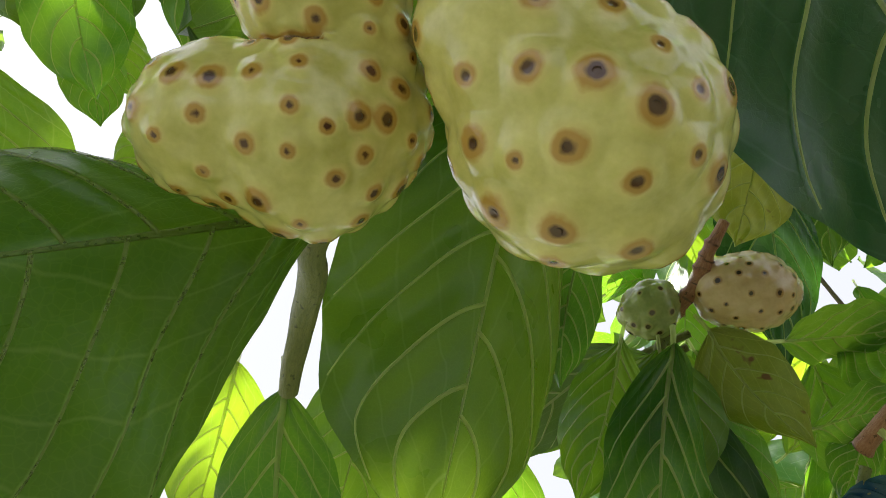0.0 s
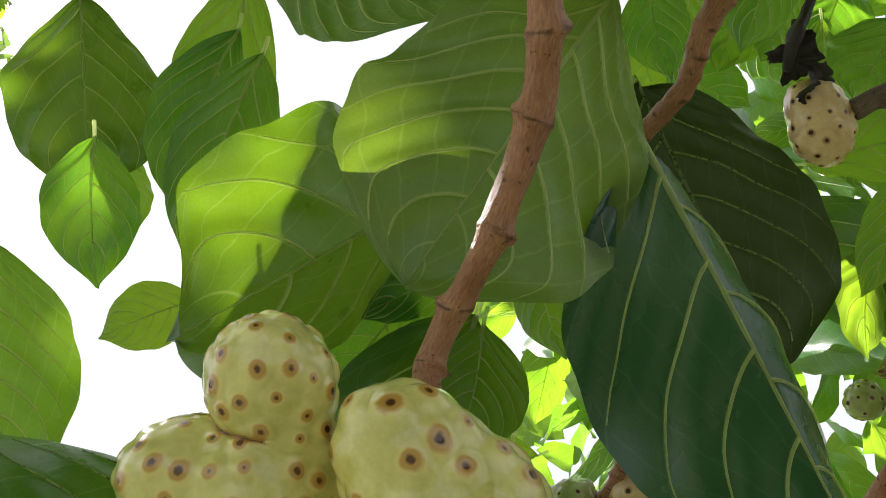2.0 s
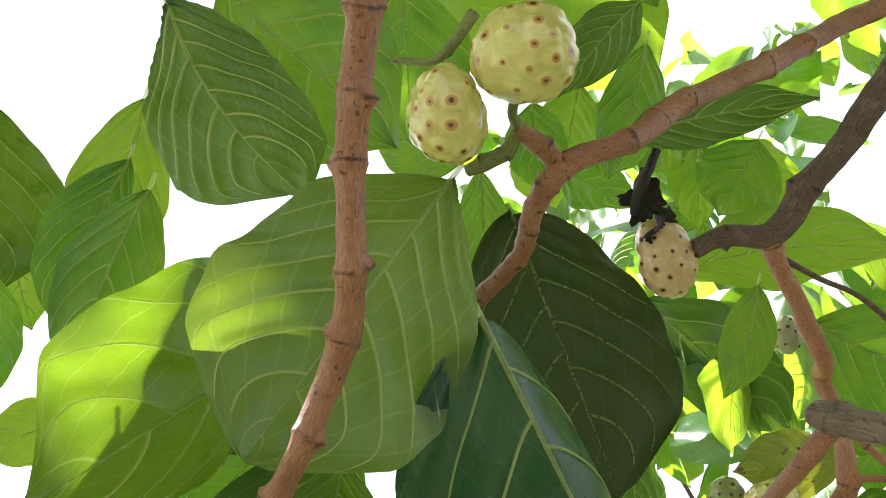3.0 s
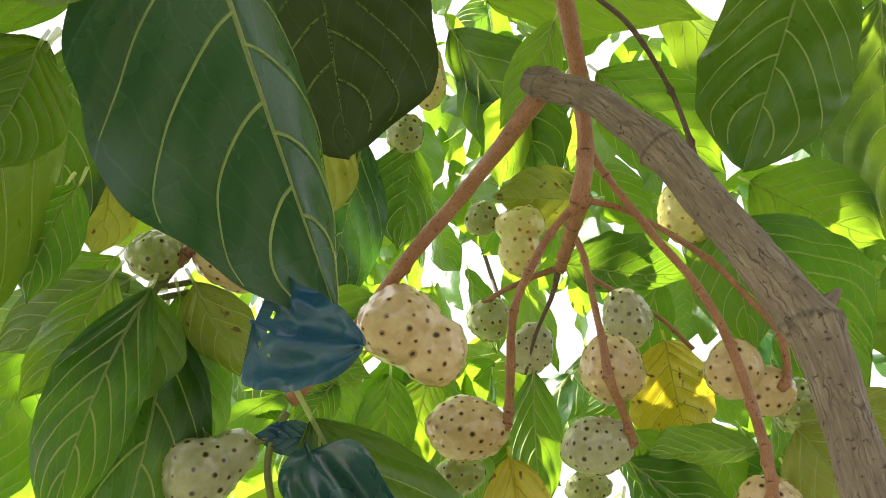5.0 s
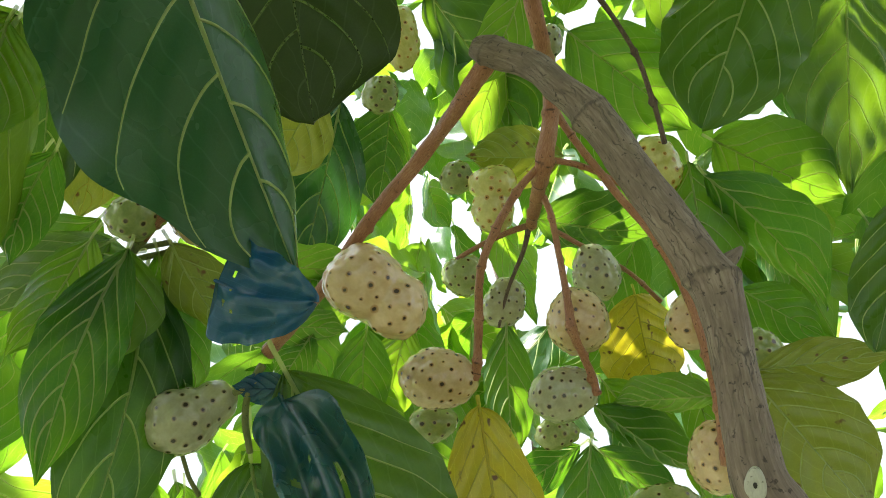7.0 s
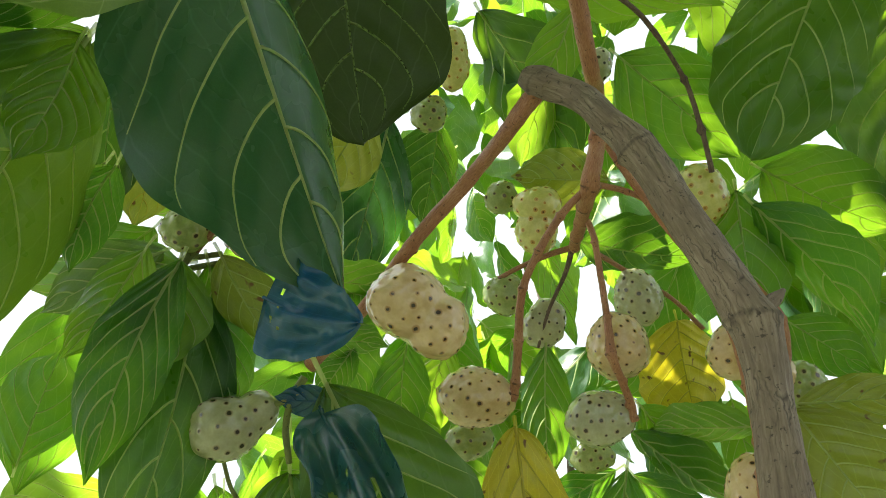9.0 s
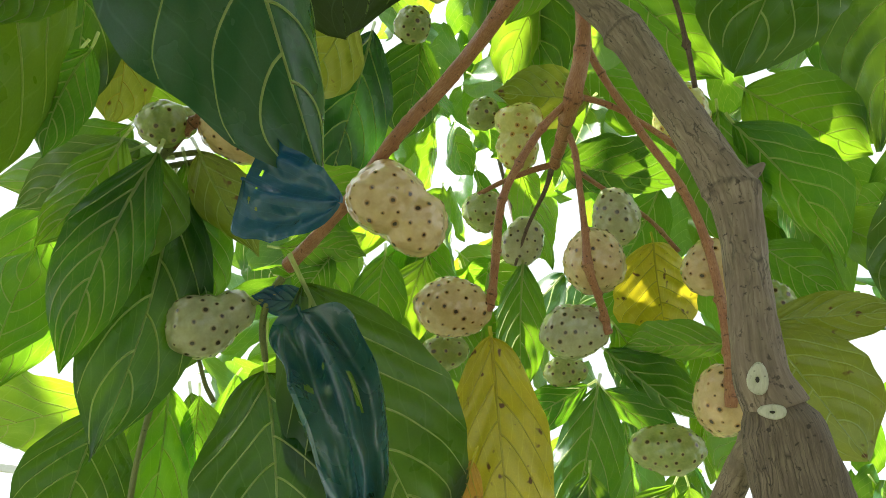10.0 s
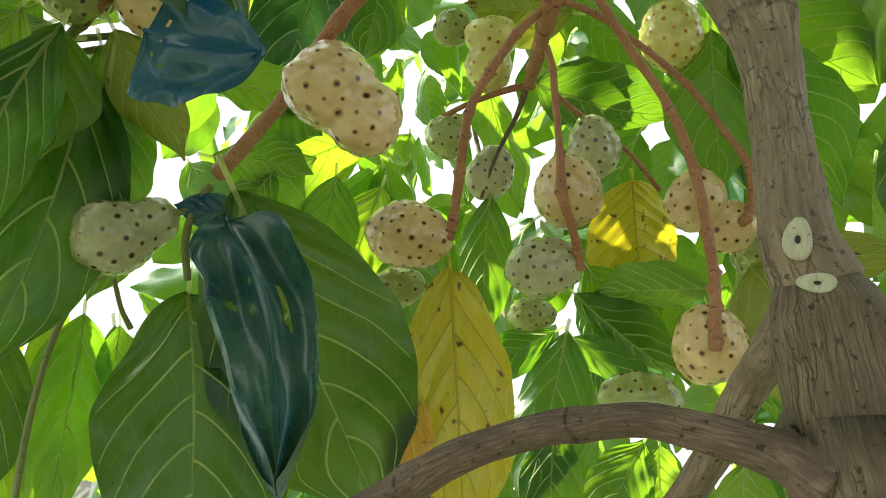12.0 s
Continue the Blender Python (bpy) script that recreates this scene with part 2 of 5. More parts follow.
def fruit_material(name, skin_a, skin_b, ring, core, core_at=0.72):
    k = Mat(name)
    ob = k.coords()
    eye = k.node("ShaderNodeAttribute")
    eye.attribute_name = "eye"
    groove = k.node("ShaderNodeAttribute")
    groove.attribute_name = "groove"
    n = k.noise(ob, 55.0, 3.0)
    f = k.noise(ob, 420.0, 3.0)
    blot = k.noise(ob, 130.0, 3.0)
    col = k.ramp(k.math("ADD", k.math("MULTIPLY", n, 0.75), k.math("MULTIPLY", f, 0.25)), [(0.32, skin_a), (0.68, skin_b)])
    col = k.mix(k.math("MULTIPLY", groove.outputs["Fac"], 0.08), col, tuple(0.75 * c for c in skin_a))
    e = k.math("ADD", eye.outputs["Fac"], k.math("MULTIPLY", k.math("SUBTRACT", blot, 0.5), 0.50))
    col = k.mix(k.ramp(e, [(0.16, (0, 0, 0)), (0.46, (1, 1, 1))]), col, tuple(0.70 * a + 0.30 * b for a, b in zip(skin_b, ring)))
    col = k.mix(k.ramp(e, [(0.40, (0, 0, 0)), (0.58, (1, 1, 1))]), col, ring)
    col = k.mix(k.ramp(e, [(core_at, (0, 0, 0)), (core_at + 0.13, (1, 1, 1))]), col, core)
    pr = k.node("ShaderNodeBsdfPrincipled", Roughness=0.22)
    pr.inputs["Subsurface Weight"].default_value = 0.4
    pr.inputs["Subsurface Radius"].default_value = (1.0, 0.9, 0.35)
    pr.inputs["Subsurface Scale"].default_value = 0.004
    pr.inputs["Coat Weight"].default_value = 0.7
    pr.inputs["Coat Roughness"].default_value = 0.18
    k.link(col, pr.inputs["Base Color"])
    k.link(k.bump(k.math("ADD", k.math("MULTIPLY", f, 0.4), n), 0.25, 0.001), pr.inputs["Normal"])
    k.link(pr.outputs[0], k.out.inputs[0])
    return k.m


SKIN = fruit_material("noni_pale", (0.52, 0.48, 0.13), (0.79, 0.72, 0.30), (0.50, 0.29, 0.07), (0.09, 0.030, 0.010))
SKIN_PINK = fruit_material("noni_cream", (0.56, 0.38, 0.19), (0.73, 0.54, 0.32), (0.42, 0.24, 0.10), (0.035, 0.016, 0.010), core_at=0.63)
SKIN_GREEN = fruit_material("noni_green", (0.24, 0.30, 0.09), (0.42, 0.46, 0.17), (0.30, 0.26, 0.09), (0.06, 0.035, 0.015), core_at=0.58)
# Greyish skin; for the fruits in the shade it also paints that shade.
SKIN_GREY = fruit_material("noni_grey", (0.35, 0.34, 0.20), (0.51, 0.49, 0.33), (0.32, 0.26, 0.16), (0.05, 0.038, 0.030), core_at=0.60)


def plain(name, a, b, scale, rough=0.8, bump=0.3, dist=0.01):
    k = Mat(name)
    ob = k.coords()
    n = k.math("ADD", k.math("MULTIPLY", k.noise(ob, scale, 4.0), 0.6), k.math("MULTIPLY", k.noise(ob, scale * 9, 3.0), 0.4))
    pr = k.node("ShaderNodeBsdfPrincipled", Roughness=rough)
    k.link(k.ramp(n, [(0.3, a), (0.7, b)]), pr.inputs["Base Color"])
    k.link(k.bump(n, bump, dist), pr.inputs["Normal"])
    k.link(pr.outputs[0], k.out.inputs[0])
    return k.m


EYE = plain("eye_scab", (0.03, 0.013, 0.006), (0.10, 0.045, 0.018), 900.0, 0.9, 0.5, 0.0005)
GROUND = plain("dry_soil_grass", (0.045, 0.065, 0.025), (0.10, 0.10, 0.05), 1.5)
BRICK = plain("pink_brick", (0.42, 0.20, 0.15), (0.56, 0.30, 0.23), 6.0)
MORTAR = plain("mortar", (0.45, 0.42, 0.38), (0.55, 0.52, 0.47), 20.0)
WHITE = plain("white_paint", (0.70, 0.70, 0.68), (0.82, 0.82, 0.80), 12.0, 0.5)


# ---------------------------------------------------------------- building helpers
def mesh_of(name, verts, faces, mat, smooth=True, uvs=None, attrs=None):
    me = bpy.data.meshes.new(name)
    me.from_pydata([tuple(v) for v in verts], [], faces)
    if uvs is not None:
        lay = me.uv_layers.new(name="UVMap")
        idx = np.empty(len(me.loops), dtype=np.int32)
        me.loops.foreach_get("vertex_index", idx)
        lay.data.foreach_set("uv", np.asarray(uvs, dtype=np.float32)[idx].ravel())
    for key, vals in (attrs or {}).items():
        at = me.attributes.new(key, "FLOAT", "POINT")
        at.data.foreach_set("value", np.asarray(vals, dtype=np.float32))
    if smooth:
        me.polygons.foreach_set("use_smooth", np.ones(len(me.polygons), dtype=bool))
    me.materials.append(mat)
    me.update()
    return me


def part(name, me, parent, label=""):
    ob = new(name, me)
    ob.parent = parent
    return tagged(ob, label)


def curve_points(pts, n):
    """A smooth curve through the points (with radii in the fourth column)."""
    p = np.asarray(pts, float)
    p = np.vstack([2 * p[0] - p[1], p, 2 * p[-1] - p[-2]])
    seg = np.linalg.norm(np.diff(p[1:-1, :3], axis=0), axis=1)
    out = []
    for i in range(len(seg)):
        m = max(2, int(round(n * seg[i] / seg.sum())))
        for s in np.arange(m) / m:
            a, b, c, d = p[i], p[i + 1], p[i + 2], p[i + 3]
            out.append(0.5 * (2 * b + (c - a) * s + (2 * a - 5 * b + 4 * c - d) * s * s + (3 * b - a - 3 * c + d) * s ** 3))
    out.append(p[-2])
    return np.array(out)


def frames_along(c):
    t = np.gradient(c[:, :3], axis=0)
    t /= np.linalg.norm(t, axis=1)[:, None] + 1e-12
    u = np.cross(t[0], (0.31, 0.87, 0.38))
    u /= np.linalg.norm(u)
    us, vs = [], []
    for d in t:
        u = u - d * (u @ d)
        u /= np.linalg.norm(u)
        us.append(u)
        vs.append(np.cross(d, u))
    return t, np.array(us), np.array(vs)


def tube(pts, n=40, sides=12, rough=0.05, nodes=(), swell=0.35, seed=0, caps=True, joint=None):
    """A tapered, uneven tube; joint takes a mark for each point near a ring. nodes: places along it (0 to 1) where the stem swells into a ringed joint."""
    c = curve_points(pts, n)
    t, u, v = frames_along(c)
    rng = random.Random(seed)
    ph = [rng.uniform(0, 6.28) for _ in range(6)]
    length = np.r_[0, np.cumsum(np.linalg.norm(np.diff(c[:, :3], axis=0), axis=1))]
    s = length / length[-1]
    mean = float(c[:, 3].mean())
    verts, uvs, faces = [], [], []
    for i in range(len(c)):
        for j in range(sides + 1):
            a = 2 * math.pi * j / sides
            r, mark = c[i, 3], 0.0
            for q, at in enumerate(nodes):
                off = abs((s[i] - at) * length[-1] + 0.30 * c[i, 3] * math.cos(a + ph[3] + 1.9 * q))
                if off > 4 * c[i, 3]:
                    continue
                w = off / (0.55 * c[i, 3])
                one = 1 + 0.7 * math.cos(a + ph[4] + 3.14 * q)
                mark = max(mark, math.exp(-(2.6 * w) ** 2), 0.9 * math.exp(-(1.5 * w - 1.0) ** 2 * 4) * max(0, one - 1.1))
                r *= 1 + swell * one * (0.55 * math.exp(-(w ** 2)) + 0.20 * math.exp(-(w ** 2) / 6) + 0.25 * math.exp(-((2.8 * w) ** 2)))
            k = 1 + rough * (math.sin(3 * a + ph[0] + 90 * length[i]) + 0.7 * math.sin(2 * a + ph[1] - 55 * length[i]) + 0.6 * math.sin(5 * a + ph[2] + 230 * length[i]))
            k += 0.05 * mark * math.sin(5 * a + ph[4])
            verts.append(c[i, :3] + r * k * (math.cos(a) * u[i] + math.sin(a) * v[i]))
            if joint is not None:
                joint.append(mark)
            uvs.append((a * mean, length[i]))
    m = sides + 1
    for i in range(len(c) - 1):
        for j in range(sides):
            faces.append((i * m + j, i * m + j + 1, (i + 1) * m + j + 1, (i + 1) * m + j))
    if caps:
        for i, flip in ((0, True), (len(c) - 1, False)):
            verts.append(c[i, :3] + (-t[i] if flip else t[i]) * c[i, 3] * 0.25)
            uvs.append((0, length[i]))
            if joint is not None:
                joint.append(0.0)
            k = len(verts) - 1
            for j in range(sides):
                a, b = i * m + j, i * m + j + 1
                faces.append((b, a, k) if flip else (a, b, k))
    return verts, faces, uvs


tree = tagged(new("noni_tree"), "noni tree with red-brown twigs and large glossy green leaves", "tree")


def branch(name, pts, mat, label, n=40, sides=12, nodes=(), rough=0.05, swell=0.35, seed=0):
    marks = []
    v, f, uv = tube(pts, n, sides, rough, nodes, swell, seed, joint=marks)
    return part(name, mesh_of(name, v, f, mat, uvs=uv, attrs={"joint": marks}), tree, label)


def joined(meshes):
    """Several (verts, faces, uvs) as one."""
    v, f, uv = [], [], []
    for a, b, c in meshes:
        k = len(v)
        v += list(a)
        uv += list(c)
        f += [tuple(i + k for i in q) for q in b]
    return v, f, uv


def leaf_shape(base, tip, face, width, sag=0.0, fold=(0.12, 0.12), side=0.0, curl=0.0, wave=0.036, shape=(0.85, 0.98), stalk=0.014, twist=0.0,
               nu=56, nv=28, seed=0, pairs=0, roll=(0.0, 0.0), pleat=0.0, quilt=1.0, holes=()):
    """A noni leaf: a quilted blade, and the midrib and side veins that stand proud of it, each as (verts, faces, uvs).
    face: the way one side of the blade looks; sag, curl, side: how the midrib bends, as shares of the length.
    roll: how far the edges roll towards the face, in radians; pleat: lengthwise folds; holes: (u, v, half length, half width)."""
    rng = random.Random(seed * 7 + 3)
    pairs = pairs or rng.choice((4, 5, 5, 6))
    base, tip, face = Vector(base), Vector(tip), Vector(face)
    length = (tip - base).length
    ax = (tip - base) / length
    up = (face - ax * face.dot(ax)).normalized()
    sd = ax.cross(up)
    p, q = shape
    peak = p / (p + q)
    norm = peak ** p * (1 - peak) ** q
    ph1, ph2, ph3 = (rng.uniform(0, 6.28) for _ in range(3))
    fr1, fr2 = rng.uniform(1.6, 2.6), rng.uniform(3.2, 5.0)

    def half(u):
        return 0.5 * width * (max(u, 0) ** p * max(1 - u, 0) ** q / norm) * (1 - 0.55 * max(0, (u - 0.80) / 0.20) ** 1.2) * (1 + 0.018 * math.sin(19 * u + ph1) + 0.010 * math.sin(37 * u + ph2)) + 0.0006

    def mid(u):
        return base + ax * (length * u) + up * (sag * length * 4 * u * (1 - u) + curl * length * max(0.0, u - 0.45) ** 2) + sd * (side * length * 4 * u * (1 - u))

    def at(u, v):
        h = half(u)
        b = fold[0] if v >= 0 else fold[1]
        tw = twist * (u - 0.3)
        av = abs(v)
        ang = b * (0.55 + 0.45 * av)
        out = h * v * math.cos(ang)
        drop = -h * av * math.sin(ang)
        rl = roll[0] if v >= 0 else roll[1]
        if rl and av > 0.45:
            th = rl * (av - 0.45) / 0.55 * min(1, 4 * u) * min(1, 4 * (1 - u)) + 1e-6
            arc = h * (av - 0.45)
            out = math.copysign(h * 0.45 * math.cos(ang) + arc * math.sin(th) / th, v)
            drop = -h * 0.45 * math.sin(ang) + arc * (1 - math.cos(th)) / th
        if pleat:
            drop += pleat * width * math.cos(8.5 * v + 2.0 * u + ph1) * min(1, 3 * u) * (0.6 + 0.4 * math.sin(7 * u + ph2))
        drop += wave * width * av ** 1.6 * (math.sin(fr1 * 6.28 * u + ph1 + (1.3 if v > 0 else 0)) + 0.45 * math.sin(fr2 * 6.28 * u + ph2 + (2.1 if v > 0 else 0)))
        k = (u - 0.40 * av ** 1.35) * (pairs + 1.2) - (0.3 if v >= 0 else 0.65)
        drop -= 0.036 * quilt * width * (abs(math.sin(math.pi * k)) - 0.5) * min(1, 3 * av) * (1 - 0.55 * av) * min(1, max(0, (0.95 - u) / 0.2))
        drop += 0.012 * width * math.sin(5.1 * u + ph3) * v
        drop += 0.030 * width * min(1, 2.5 * av) * (0.55 * math.sin(9.3 * u + 3.1 * v + ph1) + 0.40 * math.sin(15.0 * u - 5.2 * v + ph2))
        return mid(u) + (sd * math.cos(tw) + up * math.sin(tw)) * out + (up * math.cos(tw) - sd * math.sin(tw)) * drop

    verts, uvs, faces, us, ws = [], [], [], [], []
    for i in range(nu + 1):
        u = (i / nu) ** 1.08
        for j in range(2 * nv // 2 + 1):
            v = 2 * j / nv - 1
            verts.append(at(u, v))
            uvs.append((u * length * 2.2, v * half(u) * 2.2))
            us.append(u)
            ws.append(v)
    m = nv + 1
    for i in range(nu):
        for j in range(nv):
            uc, vc = ((i + 0.5) / nu) ** 1.08, (2 * j + 1) / nv - 1
            if any(((uc - a) / c) ** 2 + ((vc - b) / d) ** 2 < 1 for a, b, c, d in holes):
                continue
            faces.append((i * m + j, i * m + j + 1, (i + 1) * m + j + 1, (i + 1) * m + j))
    r0 = 0.0009 + 0.0050 * length
    st = base - ax * stalk - up * (0.15 * stalk)
    rib = [(*st, r0 * 1.15)] + [(*mid(u), r0 * (1.0 - 0.86 * u)) for u in (0.0, 0.15, 0.3, 0.45, 0.6, 0.75, 0.88, 0.985)]
    parts = [tube(rib, 22, 6, 0.0)]
    for sgn in (1, -1):
        for k in range(pairs if quilt > 0.5 else 0):
            u0 = (k + (0.3 if sgn > 0 else 0.65)) / (pairs + 1.2)
            if u0 > 0.76:
                continue
            line = []
            for j in range(11):
                v = (j / 10) * 0.93
                u = u0 + 0.40 * v ** 1.35
                if u > 0.95:
                    break
                line.append((*(at(u, sgn * v) + up * (0.55 * r0)), r0 * 0.56 * (1 - 0.68 * j / 10)))
            if len(line) > 4:
                parts.append(tube(line, 12, 4, 0.0, caps=False))
    return (verts, faces, uvs, {"along": us, "across": ws, "pairs": [pairs + 1.2 if quilt > 0.5 else 0.0] * len(us)}), joined(parts)


def leaf(base, tip, face, width, mat=LEAF, vein=VEIN, label="", **how):
    """A leaf of the tree, with its veins as a part of it."""
    (v, f, uv, marks), (a, b, c) = leaf_shape(base, tip, face, width, **how)
    blade = part("leaf", mesh_of("leaf", v, f, mat, uvs=uv, attrs=marks), tree, label)
    part("midrib", mesh_of("veins", a, b, vein, uvs=c), blade, "pale raised midrib and side veins")
    return blade


def eye_mesh():
    """A small sunken scab with a raised rim, one unit across."""
    v, f = [], []
    prof = [(0.50, -0.04), (0.46, 0.10), (0.33, 0.15), (0.20, 0.02), (0.0, -0.08)]
    n = 7
    for r, z in prof[:-1]:
        for j in range(n):
            a = 6.283 * j / n
            v.append((r * math.cos(a), r * math.sin(a), z))
    v.append((0, 0, prof[-1][1]))
    for i in range(len(prof) - 2):
        for j in range(n):
            f.append((i * n + j, i * n + (j + 1) % n, (i + 1) * n + (j + 1) % n, (i + 1) * n + j))
    k = (len(prof) - 2) * n
    f += [(k + j, k + (j + 1) % n, len(v) - 1) for j in range(n)]
    return mesh_of("eye", v, f, EYE)


EYE_MESH = eye_mesh()


def fruit(centre, axis, lobes, mat=SKIN, label="", spacing=0.0116, eye=0.0047, res=(120, 84), seed=0, ref=(0, 0, 1), lump=0.0016, blend=450.0, crease=0.0):
    """A noni fruit: lobes are (offset along the axis, offset sideways, offset in depth, radius across, radius along), all in metres."""
    rng = random.Random(seed * 13 + 5)
    ax = Vector(axis).normalized()
    ref = Vector(ref)
    s1 = (ref - ax * ref.dot(ax)).normalized()
    s2 = ax.cross(s1)
    rot = np.array([s1, s2, ax]).T
    L = [(np.array([b, c, a]), np.array([rx, rx, rz])) for a, b, c, rx, rz in lobes]

    seam = []

    def radius(d):
        best = []
        for o, r in L:
            dd, oo = d / r, o / r
            A = (dd * dd).sum(-1)
            B = (dd * oo).sum(-1)
            C = (oo * oo).sum() - 1
            best.append((B + np.sqrt(np.maximum(B * B - A * C, 0))) / A)
        best = np.array(best)
        if len(L) > 2 and crease:
            rest = best[2:].max(0)
            seam[:] = [np.exp(-((best[0] - rest) / 0.0022) ** 2) * (np.maximum(best[0], rest) > best[1] - 0.003)]
        if len(L) == 1:
            return best[0]
        k = blend
        return np.log(np.exp(np.clip(k * best, -300, 300)).sum(0)) / k

    def wobble(p):
        x, y, z = p[:, 0], p[:, 1], p[:, 2]
        return 0.0009 * (np.sin(140 * x + seed) + np.sin(120 * y + 2 * seed) + np.sin(130 * z)) + 0.0013 * np.sin(70 * x + 45 * z + 3 * seed) * np.sin(65 * y - 40 * z + 5 * seed)

    # eyes: evenly spread over the sphere of directions, thinned to the wanted spacing
    big = max(max(r) for _, r in L)
    eyes = []
    n = 900
    cand = []
    for i in range(n):
        z = 1 - 2 * (i + 0.5) / n
        a = 2.39996 * i + rng.uniform(-0.4, 0.4)
        h = math.sqrt(1 - z * z)
        cand.append((h * math.cos(a), h * math.sin(a), z))
    rng.shuffle(cand)
    cand = np.array(cand)
    pos = cand * radius(cand)[:, None]
    for c in pos:
        gap = spacing * (0.8 + 0.35 * rng.random())
        if all(np.linalg.norm(c - e) > gap for e in eyes):
            eyes.append(c)
    eyes = np.array(eyes)
    scale = np.array([rng.uniform(0.6, 1.2) for _ in eyes])
    nu, nv = res
    dirs = []
    for i in range(nv + 1):
        th = math.pi * i / nv
        for j in range(nu):
            a = 2 * math.pi * j / nu
            dirs.append((math.sin(th) * math.cos(a), math.sin(th) * math.sin(a), math.cos(th)))
    dirs = np.array(dirs)
    P = dirs * radius(dirs)[:, None]
    cut = seam[0] if seam else np.zeros(len(dirs))
    D = np.linalg.norm(P[:, None] - eyes[None], axis=2)
    near = D.argmin(1)
    D.sort(axis=1)
    d1, d2 = D[:, 0], D[:, 1]
    groove = np.clip(1 - (d2 - d1) / (0.35 * spacing), 0, 1)
    es = eye * scale[near]
    ring = np.clip(1 - d1 / (1.15 * es), 0, 1)
    wob = wobble(P)
    disp = lump * (np.cos(np.clip(d1 / (0.75 * spacing), 0, 1) * math.pi) * 0.5) - 0.00012 * groove - 0.0008 * np.clip(1 - d1 / (0.5 * es), 0, 1) + wob
    P = P + dirs * (disp - crease * cut)[:, None]
    ring = np.maximum(ring, 0.85 * cut)
    W = P @ rot.T
    faces = []
    for i in range(nv):
        for j in range(nu):
            faces.append((i * nu + j, (i + 1) * nu + j, (i + 1) * nu + (j + 1) % nu, i * nu + (j + 1) % nu))
    holder = tagged(new("noni_fruit"), label, "fruit", "fruits on the tree")
    holder.location = Vector(centre)
    part("skin", mesh_of("noni_skin", W, faces, mat, attrs={"eye": ring, "groove": groove}), holder)
    radius(eyes / np.linalg.norm(eyes, axis=1)[:, None])
    hidden = seam[0] if seam else np.zeros(len(eyes))
    sway = wobble(eyes)
    for e, s, lost, lift in zip(eyes, scale, hidden, sway):
        if lost > 0.02:
            continue
        d = e / np.linalg.norm(e)
        eps = 0.02
        side = np.cross(d, (0.3, 0.5, 0.81))
        side /= np.linalg.norm(side)
        up2 = np.cross(d, side)
        a, b = d + eps * side, d + eps * up2
        a, b = a / np.linalg.norm(a), b / np.linalg.norm(b)
        nrm = np.cross(a * radius(a[None])[0] - e, b * radius(b[None])[0] - e)
        nrm /= np.linalg.norm(nrm)
        if nrm @ d < 0:
            nrm = -nrm
        ob = new("eye", EYE_MESH)
        ob.parent = holder
        q = Vector(rot @ nrm).to_track_quat("Z", "Y")
        size = 0.40 * eye * s
        spot = Vector(rot @ (e + d * (lump * 0.5 - 0.0010 + lift)))
        ob.matrix_local = Matrix.LocRotScale(spot, q, (size, size * rng.uniform(0.7, 1.0), size * 0.8))
    return holder


def disc(name, centre, face, up, rx, ry, mat, label, pith=None):
    """A cut face: a shallow oval dome that stands a little proud."""
    n = Vector(face).normalized()
    u = (Vector(up) - n * Vector(up).dot(n)).normalized()
    s = u.cross(n)
    v, f, uv = [], [], []
    rings = [(1.0, -0.0030), (1.0, 0.0006), (0.86, 0.0014), (0.45, 0.0010), (0.16, 0.0006)]
    k = 22
    for r, h in rings:
        for j in range(k):
            a = 6.28319 * j / k
            w = r * (1 + 0.06 * math.sin(3 * a + rx * 900))
            v.append(Vector(centre) + s * (rx * w * math.cos(a)) + u * (ry * w * math.sin(a)) + n * h)
            uv.append((rx * w * math.cos(a), ry * w * math.sin(a)))
    v.append(Vector(centre) + n * 0.0002)
    uv.append((0, 0))
    for i in range(len(rings) - 1):
        for j in range(k):
            f.append((i * k + j, i * k + (j + 1) % k, (i + 1) * k + (j + 1) % k, (i + 1) * k + j))
    b = (len(rings) - 1) * k
    f += [(b + j, b + (j + 1) % k, len(v) - 1) for j in range(k)]
    ob = part(name, mesh_of(name, v, f, mat, uvs=uv), tree, label)
    if pith:
        pv, pf = [], []
        for j in range(8):
            a = 6.28319 * j / 8
            pv.append(Vector(centre) + s * (0.20 * rx * math.cos(a)) + u * (0.20 * ry * math.sin(a)) + n * 0.0011)
        pv.append(Vector(centre) + n * 0.0014)
        pf = [(j, (j + 1) % 8, 8) for j in range(8)]
        part("pith", mesh_of("pith", pv, pf, pith), ob, "dark pith spot")
    return ob


# ---------------------------------------------------------------- ground and far things
def ground():
    v, f = [], []
    n = 40
    for i in range(n + 1):
        for j in range(n + 1):
            x, y = ((2 * k / n - 1) for k in (i, j))
            x, y = (math.copysign(abs(k) ** 3, k) * 400 for k in (x, y))
            v.append((x, y, 0.05 * noise.noise((x * 0.3, y * 0.3, 0)) if abs(x) + abs(y) < 60 else 0))
    for i in range(n):
        for j in range(n):
            f.append((i * (n + 1) + j, (i + 1) * (n + 1) + j, (i + 1) * (n + 1) + j + 1, i * (n + 1) + j + 1))
    tagged(new("ground", mesh_of("ground", v, f, GROUND)), "dry earth with sparse grass under the tree", "ground", kind="structure")


ground()


